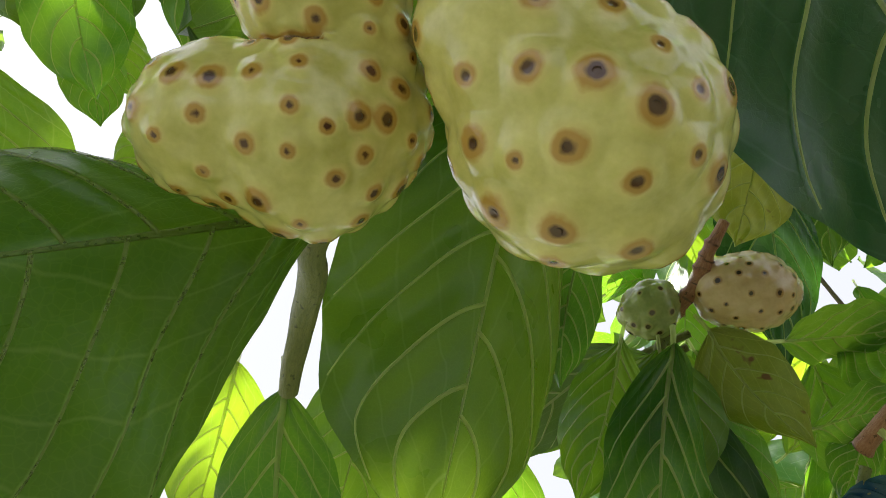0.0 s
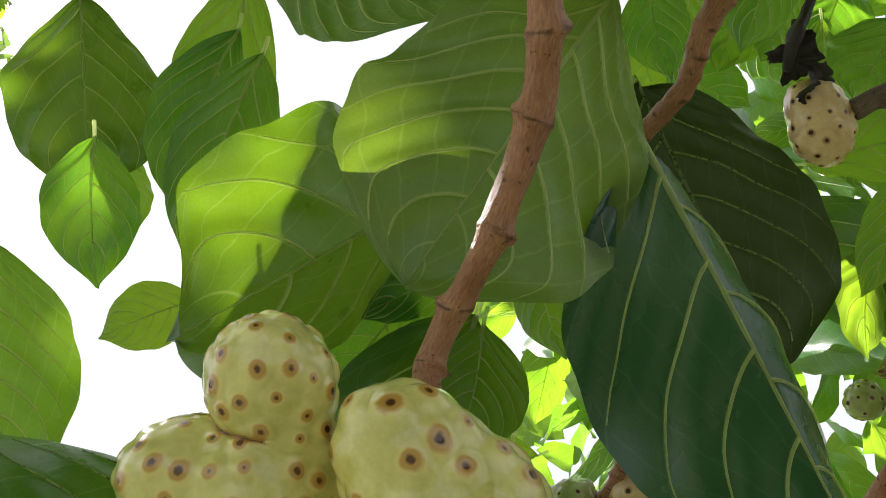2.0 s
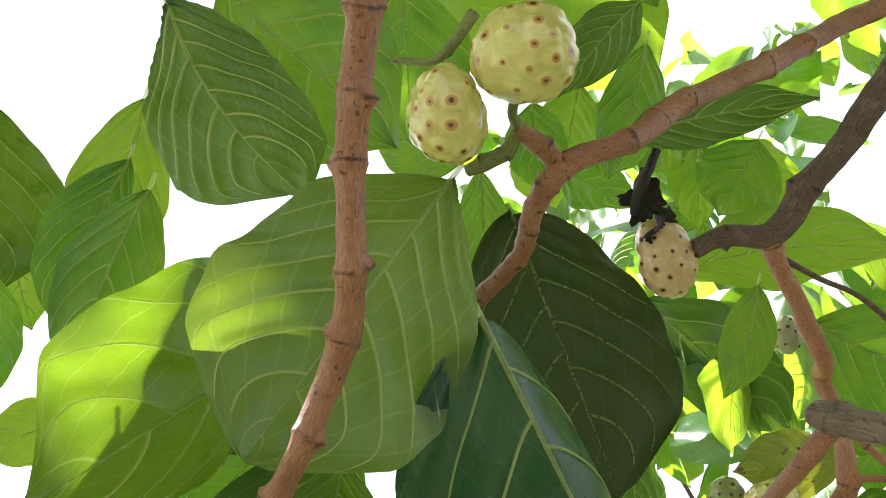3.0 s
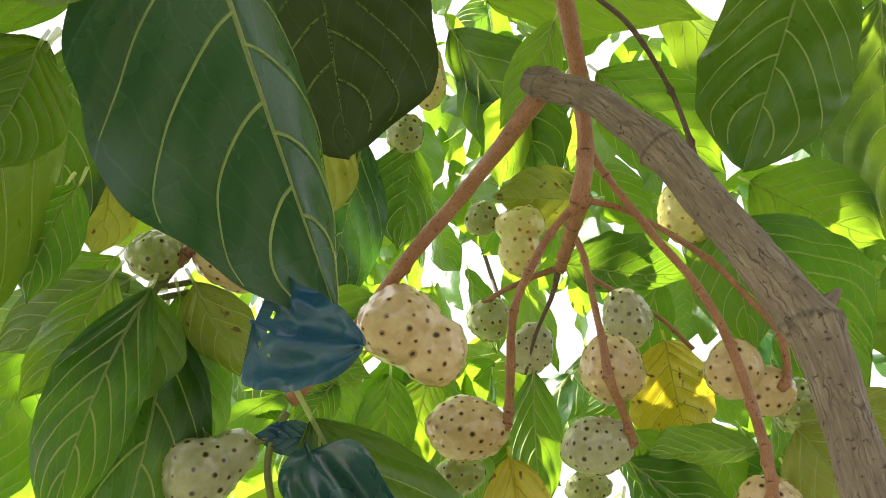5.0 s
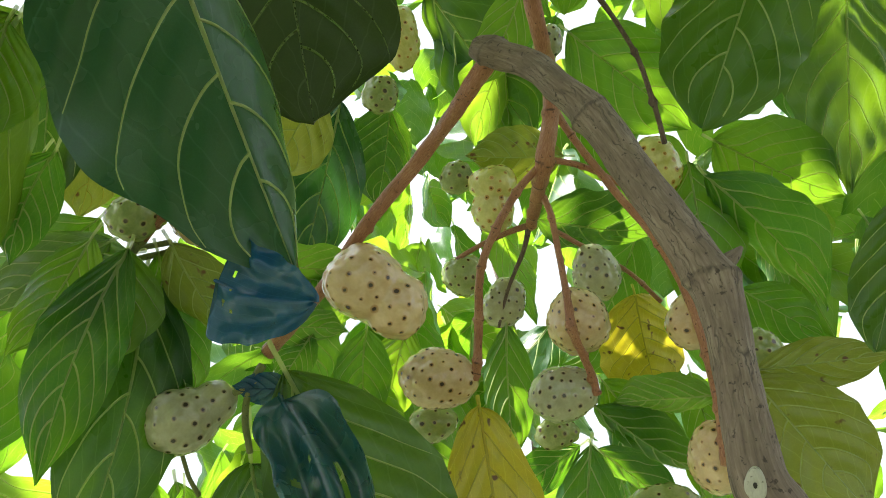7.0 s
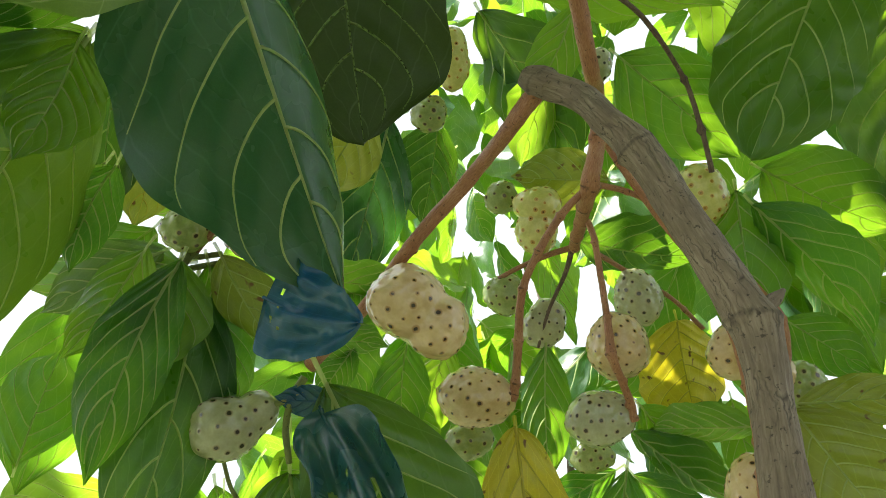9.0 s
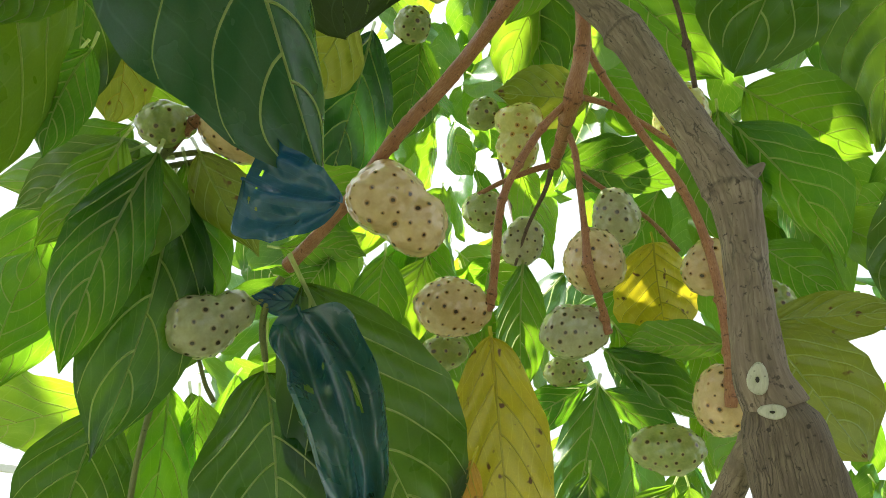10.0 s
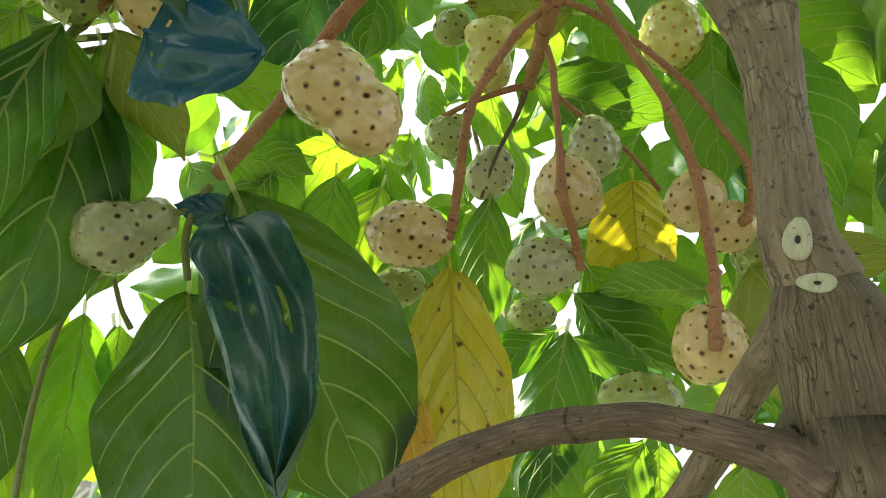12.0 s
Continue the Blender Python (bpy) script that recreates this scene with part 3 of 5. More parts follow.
def box(size, centre, bevel=0.004):
    bm = bmesh.new()
    bmesh.ops.create_cube(bm, size=1, matrix=Matrix.Translation(centre) @ Matrix.Diagonal((*size, 1)))
    if bevel:
        bmesh.ops.bevel(bm, geom=bm.edges[:], offset=bevel, segments=1, affect="EDGES")
    return bm


def from_bm(name, bm, mat):
    me = bpy.data.meshes.new(name)
    bm.to_mesh(me)
    bm.free()
    me.materials.append(mat)
    return me


def brick_wall(at, top):
    """A low garden wall of pink bricks: mortar core, and bricks that stand proud of it."""
    width, rows = 1.7, int(top / 0.075)
    turn = pose(at[0], at[1], 0, 0, 0, -18)
    wall = tagged(new("brick_wall", from_bm("mortar_core", box((width, 0.10, rows * 0.075), (0, 0, rows * 0.0375)), MORTAR)),
                  "low garden wall of pink bricks in full sun", "wall", kind="structure")
    wall.matrix_world = turn
    brick = from_bm("brick", box((0.195, 0.12, 0.063), (0, 0, 0)), BRICK)
    rng = random.Random(3)
    for i in range(rows):
        for j in range(8):
            ob = new("brick", brick)
            ob.parent = wall
            ob.location = (-width / 2 + 0.105 + 0.205 * j + (0.09 if i % 2 else 0) - 0.02, rng.uniform(-0.003, 0.003), 0.0375 + 0.075 * i)


def lattice_fence(at, top):
    """A white-painted lattice panel between two posts."""
    fence = tagged(new("lattice_fence"), "white painted lattice fence in full sun", "fence")
    fence.matrix_world = pose(at[0], at[1], 0, 0, 0, 12)
    post = from_bm("post", box((0.07, 0.07, top + 0.05), (0, 0, top / 2)), WHITE)
    for x in (-0.75, 0.75):
        part("post", post, fence).location = (x, 0, 0)
    rail = from_bm("rail", box((1.5, 0.03, 0.05), (0, 0, 0)), WHITE)
    for z in (0.1, top):
        part("rail", rail, fence).location = (0, 0, z)
    slat = from_bm("slat", box((0.022, 0.010, 1.0), (0, 0, 0), 0.002), WHITE)
    for s, y in ((1, 0.008), (-1, -0.008)):
        for k in range(26):
            ob = part("slat", slat, fence)
            ob.matrix_local = pose(-0.70 + 0.056 * k, y, top / 2, 0, 38 * s, 0) @ Matrix.Diagonal((1, 1, top * 0.98, 1))


def clay_pot(at, top):
    """A round terracotta pot on a block."""
    prof = [(0.0, 0.0), (0.10, 0.0), (0.15, 0.20), (0.155, 0.21), (0.17, 0.21), (0.17, 0.25), (0.15, 0.25), (0.14, 0.21), (0.0, 0.20)]
    n = 24
    v = [(r * math.cos(6.28319 * j / n), r * math.sin(6.28319 * j / n), z) for r, z in prof for j in range(n)]
    f = [(i * n + j, i * n + (j + 1) % n, (i + 1) * n + (j + 1) % n, (i + 1) * n + j) for i in range(len(prof) - 1) for j in range(n)]
    pot = tagged(new("clay_pot", mesh_of("clay_pot", v, f, BRICK, smooth=False)), "terracotta plant pot standing on a plinth", "plant pot")
    pot.location = (at[0], at[1], top - 0.25)
    plinth = tagged(new("plinth", from_bm("plinth", box((0.4, 0.4, top - 0.25), (0, 0, (top - 0.25) / 2), 0.01), MORTAR)), "plain cement plinth under a clay pot", "plinth")
    plinth.location = (at[0], at[1], 0)


def flake(points, thick, rng):
    """A torn, crumpled sheet: an outline of (place, normal) pairs round a middle, with a ragged rim and some thickness."""
    n = len(points)
    mid = sum((Vector(p) for p in points), Vector()) / n
    nrm = Vector()
    for i in range(n):
        nrm += (Vector(points[i]) - mid).cross(Vector(points[(i + 1) % n]) - mid)
    nrm.normalize()
    rim = []
    for i in range(n):
        a, b = Vector(points[i]), Vector(points[(i + 1) % n])
        for k in range(5):
            q = a.lerp(b, k / 5)
            rim.append(q + (q - mid) * rng.uniform(-0.14, 0.12) + nrm * rng.uniform(-0.002, 0.003))
    m = len(rim)
    v, f = [], []
    for level, lift in ((1.0, 0.0), (0.66, 0.003), (0.33, 0.004)):
        for q in rim:
            v.append(mid + (q - mid) * level + nrm * (lift + rng.uniform(-0.0012, 0.0012)))
    v.append(mid + nrm * 0.004)
    for r in range(2):
        for j in range(m):
            f.append((r * m + j, r * m + (j + 1) % m, (r + 1) * m + (j + 1) % m, (r + 1) * m + j))
    f += [(2 * m + j, 2 * m + (j + 1) % m, 3 * m) for j in range(m)]
    k = len(v)
    v += [p - nrm * thick for p in v]
    f += [tuple(i + k for i in reversed(q)) for q in f]
    f += [(j, j + k, (j + 1) % m + k, (j + 1) % m) for j in range(m)]
    return v, f, [(p.x, p.z) for p in v]


def husk(stalk, flaps, limbs):
    """The black, shrivelled remains of a leaf that cling to a fruit."""
    rng = random.Random(12)
    thing = tagged(new("dried_husk"), "black shrivelled husk clinging to a cream fruit", "dried husk")
    thing.location = Vector(stalk)
    pieces = [("flap", flake(p, 0.0012, rng)) for p in flaps] + [("stem", tube(p, 30, 10, 0.22, seed=4 + i)) for i, p in enumerate(limbs)]
    for name, (v, f, uv) in pieces:
        part(name, mesh_of(name, [Vector(p) - Vector(stalk) for p in v], f, DRIED, uvs=uv), thing)
    return thing


# branches and twigs
branch("branch", [(0.075, -0.074, 1.863, 0.0072), (0.068, -0.042, 1.841, 0.0068), (0.063, -0.003, 1.812, 0.0066), (0.063, 0.030, 1.785, 0.0064), (0.059, 0.058, 1.770, 0.0064), (0.043, 0.089, 1.742, 0.0060), (0.028, 0.117, 1.729, 0.0058), (0.016, 0.133, 1.710, 0.0054), (0.017, 0.127, 1.691, 0.0050)], TWIG, "red-brown jointed branch carrying two near fruits", n=150, sides=16, swell=0.4, nodes=(0.081, 0.203, 0.304, 0.453, 0.563, 0.718, 0.837, 0.927), seed=1)
branch("branch", [(0.492, 0.076, 2.145, 0.0090), (0.422, 0.086, 2.110, 0.0085), (0.348, 0.088, 2.054, 0.0085), (0.273, 0.086, 2.001, 0.0080), (0.227, 0.088, 1.959, 0.0078), (0.181, 0.088, 1.932, 0.0075), (0.165, 0.113, 1.923, 0.0062), (0.158, 0.148, 1.918, 0.0060), (0.138, 0.180, 1.916, 0.0058), (0.124, 0.195, 1.915, 0.0055)], TWIG, "red-brown branch with rough leaf scars", n=160, sides=14, swell=0.22, nodes=(0.249, 0.34, 0.522, 0.584, 0.646, 0.752, 0.783, 0.813, 0.842, 0.87, 0.899, 0.929, 0.959, 0.975, 0.996), seed=2)
branch("twig", [(0.181, 0.089, 1.931, 0.0062), (0.164, 0.075, 1.937, 0.0058), (0.150, 0.066, 1.939, 0.0052)], TWIG, "short side twig", nodes=(0.5,), n=16, seed=3)
branch("twig", [(0.152, 0.066, 1.939, 0.0040), (0.145, 0.076, 1.932, 0.0045), (0.134, 0.083, 1.930, 0.0050), (0.121, 0.089, 1.928, 0.0038)], GREENTWIG, "greenish twig end", nodes=(0.4, 0.75), n=20, seed=4)
branch("twig", [(0.152, 0.066, 1.939, 0.0036), (0.147, 0.053, 1.937, 0.0030), (0.149, 0.039, 1.936, 0.0028)], GREENTWIG, "fruit stalk", n=10, seed=5)
branch("twig", [(0.076, 0.045, 1.984, 0.0022), (0.099, 0.041, 1.975, 0.0026), (0.112, 0.029, 1.972, 0.0034), (0.126, 0.014, 1.985, 0.0040)], GREENTWIG, "greenish twig with a leaf scar", nodes=(0.6,), n=20, seed=6)
branch("limb", [(0.512, 0.073, 2.142, 0.0135), (0.493, 0.121, 2.122, 0.0125), (0.458, 0.181, 2.093, 0.0118), (0.429, 0.217, 2.074, 0.0115), (0.402, 0.254, 2.054, 0.0115), (0.361, 0.258, 2.057, 0.0090), (0.334, 0.266, 2.048, 0.0085)], DARKBARK, "forked purplish-brown limb", nodes=(0.6, 0.9), n=60, sides=14, seed=7)
branch("limb", [(0.397, 0.254, 2.057, 0.0095), (0.413, 0.283, 2.039, 0.0085), (0.434, 0.314, 2.018, 0.0082), (0.463, 0.363, 1.995, 0.0082), (0.494, 0.423, 2.031, 0.0085), (0.501, 0.443, 1.984, 0.0085), (0.498, 0.465, 1.937, 0.0092), (0.514, 0.533, 1.934, 0.0075), (0.530, 0.598, 1.938, 0.0060)], RUST_TWIG, "red-brown hanging limb with swollen joints", n=130, sides=14, swell=0.22, nodes=(0.033, 0.589, 0.702, 0.778, 0.854, 0.927, 0.985), seed=8)
branch("trunk", [(0.362, 0.224, 1.839, 0.0098), (0.382, 0.204, 1.814, 0.0100), (0.392, 0.186, 1.781, 0.0104), (0.405, 0.173, 1.752, 0.0112), (0.421, 0.154, 1.689, 0.0114), (0.437, 0.136, 1.625, 0.0116), (0.436, 0.129, 1.578, 0.0104), (0.433, 0.125, 1.551, 0.0106), (0.431, 0.122, 1.525, 0.0116), (0.437, 0.122, 1.510, 0.0138)], BARK, "grey-brown main stem with cracked bark", n=220, sides=22, rough=0.03, swell=0.16, nodes=(0.016, 0.305, 0.679), seed=9)
branch("trunk", [(0.436, 0.122, 1.515, 0.0100), (0.437, 0.122, 1.508, 0.0142), (0.439, 0.122, 1.501, 0.0165), (0.440, 0.122, 1.490, 0.0172), (0.443, 0.123, 1.467, 0.0185), (0.445, 0.124, 1.449, 0.0195), (0.455, 0.085, 1.250, 0.0230), (0.470, 0.060, 0.800, 0.0280), (0.480, 0.050, 0.350, 0.0340), (0.490, 0.040, -0.050, 0.0500)], STUMPBARK, "rugged foot of the main stem, darkened with painted shade", n=200, sides=30, rough=0.06, nodes=(0.035, 0.09, 0.17), swell=0.16, seed=10)
branch("branch", [(0.362, 0.224, 1.839, 0.0075), (0.358, 0.245, 1.836, 0.0068), (0.342, 0.328, 1.832, 0.0062), (0.302, 0.387, 1.789, 0.0060), (0.284, 0.438, 1.770, 0.0058), (0.263, 0.494, 1.754, 0.0062), (0.235, 0.553, 1.735, 0.0068)], RUST_TWIG, "straight red-brown branch", n=110, sides=14, swell=0.22, nodes=(0.005, 0.513, 0.663, 1.0), seed=11)
branch("limb", [(0.435, 0.124, 1.450, 0.0125), (0.431, 0.128, 1.454, 0.0098), (0.427, 0.132, 1.458, 0.0080), (0.416, 0.141, 1.463, 0.0064), (0.396, 0.156, 1.470, 0.0054), (0.377, 0.173, 1.469, 0.0058), (0.361, 0.187, 1.465, 0.0058), (0.343, 0.203, 1.457, 0.0062), (0.330, 0.221, 1.446, 0.0068), (0.310, 0.246, 1.431, 0.0078), (0.290, 0.271, 1.414, 0.0086)], DARKBARK, "arched purplish-brown limb", n=110, sides=18, rough=0.05, swell=0.08, nodes=(0.352, 0.64), seed=12)
branch("limb", [(0.446, 0.145, 1.509, 0.0085), (0.469, 0.197, 1.505, 0.0078), (0.477, 0.238, 1.484, 0.0078), (0.477, 0.272, 1.459, 0.0082), (0.476, 0.282, 1.449, 0.0088)], BARK, "cut-back side limb ending in a stub", nodes=(0.95,), n=40, sides=14, seed=13)

# thin twigs
branch("twig", [(0.511, 0.452, 1.994, 0.0045), (0.530, 0.460, 1.971, 0.0042), (0.576, 0.469, 1.914, 0.0044), (0.625, 0.478, 1.858, 0.0046), (0.656, 0.490, 1.803, 0.0050), (0.666, 0.492, 1.743, 0.0050), (0.665, 0.487, 1.700, 0.0050), (0.667, 0.492, 1.660, 0.0052), (0.667, 0.496, 1.632, 0.0055)], RUST_TWIG, "red-brown fruiting twig", n=130, swell=0.4, nodes=(0.072, 0.431, 0.585, 0.73, 0.834, 0.872, 0.911, 0.944, 0.979), seed=15)
branch("twig", [(0.502, 0.467, 1.941, 0.0036), (0.545, 0.473, 1.942, 0.0032), (0.595, 0.487, 1.936, 0.0034), (0.654, 0.491, 1.904, 0.0036), (0.695, 0.493, 1.861, 0.0036), (0.721, 0.495, 1.826, 0.0040), (0.726, 0.504, 1.787, 0.0042), (0.715, 0.506, 1.769, 0.0050)], RUST_TWIG, "red-brown fruiting twig", n=110, swell=0.35, nodes=(0.131, 0.497, 0.679, 0.811, 0.934, 0.98), seed=16)
branch("twig", [(0.499, 0.474, 1.940, 0.0040), (0.474, 0.492, 1.910, 0.0042), (0.456, 0.511, 1.874, 0.0044), (0.445, 0.534, 1.840, 0.0044), (0.449, 0.565, 1.793, 0.0046), (0.454, 0.591, 1.756, 0.0050), (0.452, 0.601, 1.739, 0.0052)], RUST_TWIG, "red-brown fruiting twig", n=110, swell=0.4, nodes=(0.17, 0.351, 0.518, 0.74, 0.921, 0.976), seed=17)
branch("twig", [(0.517, 0.522, 1.931, 0.0040), (0.527, 0.527, 1.908, 0.0036), (0.537, 0.540, 1.870, 0.0036), (0.538, 0.533, 1.821, 0.0040), (0.542, 0.537, 1.780, 0.0050), (0.561, 0.557, 1.758, 0.0042), (0.580, 0.580, 1.741, 0.0048), (0.584, 0.587, 1.726, 0.0050)], RUST_TWIG, "red-brown fruiting twig over a fruit", n=110, swell=0.35, nodes=(0.105, 0.479, 0.646, 0.792, 0.93, 0.986), seed=18)
branch("twig", [(0.530, 0.597, 1.939, 0.0045), (0.506, 0.611, 1.934, 0.0036), (0.475, 0.632, 1.923, 0.0030), (0.452, 0.655, 1.914, 0.0030)], TWIG, "fruit stalk", n=30, seed=19)
branch("twig", [(0.528, 0.598, 1.938, 0.0040), (0.527, 0.623, 1.915, 0.0028), (0.520, 0.666, 1.884, 0.0022), (0.517, 0.700, 1.848, 0.0018)], DARKBARK, "thin grey twig", n=30, seed=20)
branch("twig", [(0.559, 0.593, 1.932, 0.0035), (0.602, 0.610, 1.925, 0.0030), (0.672, 0.636, 1.911, 0.0030), (0.726, 0.660, 1.886, 0.0030)], TWIG, "thin twig", n=30, nodes=(0.5, 0.8), seed=21)
branch("twig", [(0.417, 0.280, 2.050, 0.0030), (0.457, 0.300, 2.043, 0.0026), (0.511, 0.333, 2.049, 0.0026), (0.583, 0.395, 2.044, 0.0026), (0.607, 0.414, 1.995, 0.0028), (0.625, 0.434, 1.957, 0.0030)], DARKBARK, "thin dark fruit stalk with knots", nodes=(0.42, 0.66, 0.85), n=50, swell=0.9, seed=22)
branch("twig", [(0.159, 0.630, 1.659, 0.0028), (0.138, 0.657, 1.648, 0.0030), (0.126, 0.664, 1.613, 0.0030), (0.123, 0.667, 1.558, 0.0030), (0.126, 0.669, 1.501, 0.0030), (0.135, 0.662, 1.437, 0.0030)], GREENTWIG, "curved green twig", n=40, seed=23)
branch("twig", [(0.163, 0.645, 1.659, 0.0022), (0.173, 0.658, 1.638, 0.0022), (0.184, 0.667, 1.623, 0.0026)], GREENTWIG, "broken green stalk", n=12, seed=24)
branch("twig", [(-0.040, 0.175, 1.677, 0.0045), (-0.052, 0.184, 1.673, 0.0045), (-0.062, 0.197, 1.672, 0.0045), (-0.066, 0.214, 1.674, 0.0052), (-0.076, 0.238, 1.675, 0.0050), (-0.085, 0.257, 1.668, 0.0046), (-0.090, 0.269, 1.661, 0.0040)], GREENTWIG, "thick green leaf stalk", n=30, seed=25)

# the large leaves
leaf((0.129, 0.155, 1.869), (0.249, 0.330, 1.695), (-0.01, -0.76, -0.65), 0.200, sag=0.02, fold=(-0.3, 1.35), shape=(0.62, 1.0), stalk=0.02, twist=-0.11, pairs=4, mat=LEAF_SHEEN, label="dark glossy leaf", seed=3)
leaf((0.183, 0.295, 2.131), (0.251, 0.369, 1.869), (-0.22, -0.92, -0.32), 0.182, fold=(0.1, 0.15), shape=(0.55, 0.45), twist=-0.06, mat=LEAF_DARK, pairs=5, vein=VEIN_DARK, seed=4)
leaf((0.112, 0.094, 1.927), (0.003, 0.145, 1.765), (0.27, -0.85, -0.45), 0.158, fold=(0.1, 0.2), wave=0.04, shape=(0.75, 0.5), twist=-0.13, mat=LEAF_PALE, seed=5)
leaf((-0.104, 0.083, 2.139), (0.025, 0.119, 1.931), (-0.27, -0.91, -0.32), 0.112, sag=0.01, fold=(0.25, 0.2), side=0.05, curl=0.18, wave=0.04, shape=(0.6, 0.5), twist=0.47, quilt=2.4, pairs=7, mat=LEAF_PALE, label="pleated glossy leaf", seed=6)
leaf((-0.157, 0.192, 2.176), (-0.224, 0.323, 2.029), (0.37, -0.60, -0.71), 0.088, sag=-0.05, fold=(0.04, 0.16), side=-0.04, curl=-0.3, stalk=0.05, twist=0.04, holes=[(0.51, 0.42, 0.05, 0.2)], nu=70, nv=40, seed=7)
leaf((-0.072, 0.091, 2.187), (0.076, 0.156, 2.046), (-0.27, -0.73, -0.62), 0.156, twist=-0.13, seed=8)
leaf((0.028, 0.257, 1.973), (-0.103, 0.154, 1.742), (0.80, -0.56, -0.21), 0.162, fold=(0.05, 0.75), wave=0.05, shape=(0.6, 0.55), pairs=4, mat=LEAF_GLOSS, label="dark glossy leaf with a sunlit patch", seed=9)
leaf((-0.050, 0.179, 1.671), (-0.166, 0.115, 1.609), (0.61, -0.58, -0.55), 0.171, fold=(1.15, 0.05), shape=(1.3, 0.7), stalk=0.004, twist=-0.01, mat=LEAF_GLOSS, vein=VEIN_DARK, seed=10)
leaf((-0.091, 0.268, 1.662), (-0.119, 0.380, 1.596), (0.20, -0.46, -0.86), 0.055, sag=0.04, fold=(0.41, -0.05), side=0.03, curl=-0.22, twist=-0.26, seed=11)
leaf((0.033, 0.303, 1.876), (-0.050, 0.370, 1.625), (0.13, -0.95, -0.30), 0.170, fold=(0.05, 1), shape=(0.6, 0.6), twist=-0.14, mat=LEAF_GLOSS, label="dark glossy leaf", seed=12)
leaf((0.055, 0.388, 1.822), (0.027, 0.446, 1.749), (0.16, -0.74, -0.65), 0.054, sag=0.06, fold=(0.35, 0.43), side=0.06, curl=0.01, twist=-0.09, seed=121)
leaf((0.080, 0.322, 1.954), (0.098, 0.363, 1.883), (-0.20, -0.82, -0.53), 0.057, sag=-0.04, fold=(0.49, 0.3), side=0.05, curl=-0.34, twist=-0.17, seed=13)
leaf((0.044, 0.290, 1.909), (-0.046, 0.277, 1.854), (0.44, -0.72, -0.54), 0.044, sag=-0.04, fold=(0.18, 0.4), side=0.04, curl=0.14, twist=0.11, seed=14)
leaf((-0.002, 0.397, 1.966), (-0.044, 0.422, 1.934), (0.05, -0.75, -0.66), 0.040, sag=0.05, fold=(0.3, -0.03), side=0.05, curl=0.34, twist=-0.05, seed=15)
leaf((-0.340, 0.384, 2.128), (-0.346, 0.442, 2.065), (0.44, -0.64, -0.63), 0.059, sag=0.05, fold=(0.13, 0.3), side=0.04, curl=-0.02, twist=-0.18, seed=18)
leaf((-0.298, 0.252, 1.907), (-0.259, 0.343, 1.756), (0.49, -0.80, -0.36), 0.106, sag=-0.01, fold=(0.03, 0.04), side=0.05, curl=0.19, twist=-0.33, seed=19)
leaf((-0.203, 0.377, 1.962), (-0.277, 0.378, 1.922), (0.34, -0.67, -0.66), 0.056, sag=0.05, fold=(0.05, 0.15), side=0.03, curl=-0.28, twist=-0.27, seed=20)

# leaves round the first fruit cluster
leaf((0.108, 0.469, 1.785), (0.066, 0.520, 1.594), (0.20, -0.93, -0.29), 0.075, sag=0.01, fold=(0.3, 0.3), side=0.04, curl=-0.35, wave=0.1, twist=-0.02, seed=22)
leaf((0.114, 0.547, 1.808), (0.095, 0.582, 1.538), (0.16, -0.98, -0.14), 0.114, sag=0.03, fold=(0.25, 0.2), side=-0.04, curl=0.17, twist=0.36, mat=LEAF_GLOSS, label="dark glossy leaf", seed=23)
leaf((0.114, 0.565, 1.817), (0.159, 0.585, 1.670), (-0.01, -0.99, -0.14), 0.095, sag=0.03, fold=(0.16, 0.36), curl=0.35, twist=-0.18, seed=24)
leaf((0.103, 0.520, 1.809), (-0.080, 0.653, 1.825), (-0.51, -0.64, -0.58), 0.084, sag=0.02, fold=(0.47, 0.48), side=-0.03, curl=0.01, twist=-0.04, seed=25)
leaf((0.019, 0.595, 2.004), (0.023, 0.631, 1.899), (0.21, -0.93, -0.31), 0.069, sag=0.05, fold=(0.13, 0.06), side=-0.06, curl=0.07, twist=0.11, mat=LEAF_OLIVE, vein=VEIN_YELLOW, label="olive-green ageing leaf", seed=26)
leaf((0.100, 0.742, 2.020), (0.000, 0.739, 1.988), (0.30, -0.28, -0.91), 0.074, sag=0.02, fold=(0.36, 0.47), side=0.03, curl=0.02, twist=-0.28, seed=27)
leaf((0.193, 0.321, 1.690), (0.256, 0.281, 1.662), (-0.05, -0.90, -0.42), 0.072, fold=(0.1, 0.3), side=0.05, curl=0.1, wave=0.05, shape=(0.05, 0.42), stalk=0.002, pleat=0.06, quilt=0.3, roll=(0.3, 0.6), nu=70, nv=32, holes=[(0.10, 0.30, 0.018, 0.05), (0.13, -0.25, 0.016, 0.05), (0.16, 0.02, 0.015, 0.05), (0.20, 0.42, 0.013, 0.04)], mat=LEAF_BLUE, vein=LEAF_BLUE, label="glossy dark leaf with small holes, reflected sky painted blue on its upper side", seed=28)
leaf((0.139, 0.489, 1.806), (0.206, 0.559, 1.745), (-0.02, -0.64, -0.76), 0.066, sag=-0.06, fold=(0.33, 0.07), side=0.06, curl=0.2, twist=-0.43, mat=LEAF_OLIVE, label="olive-green ageing leaf", seed=29)
leaf((0.211, 0.555, 1.829), (0.333, 0.596, 1.855), (0.30, -0.29, -0.91), 0.061, fold=(0.22, 0.21), side=0.02, curl=0.08, twist=0.08, seed=30)
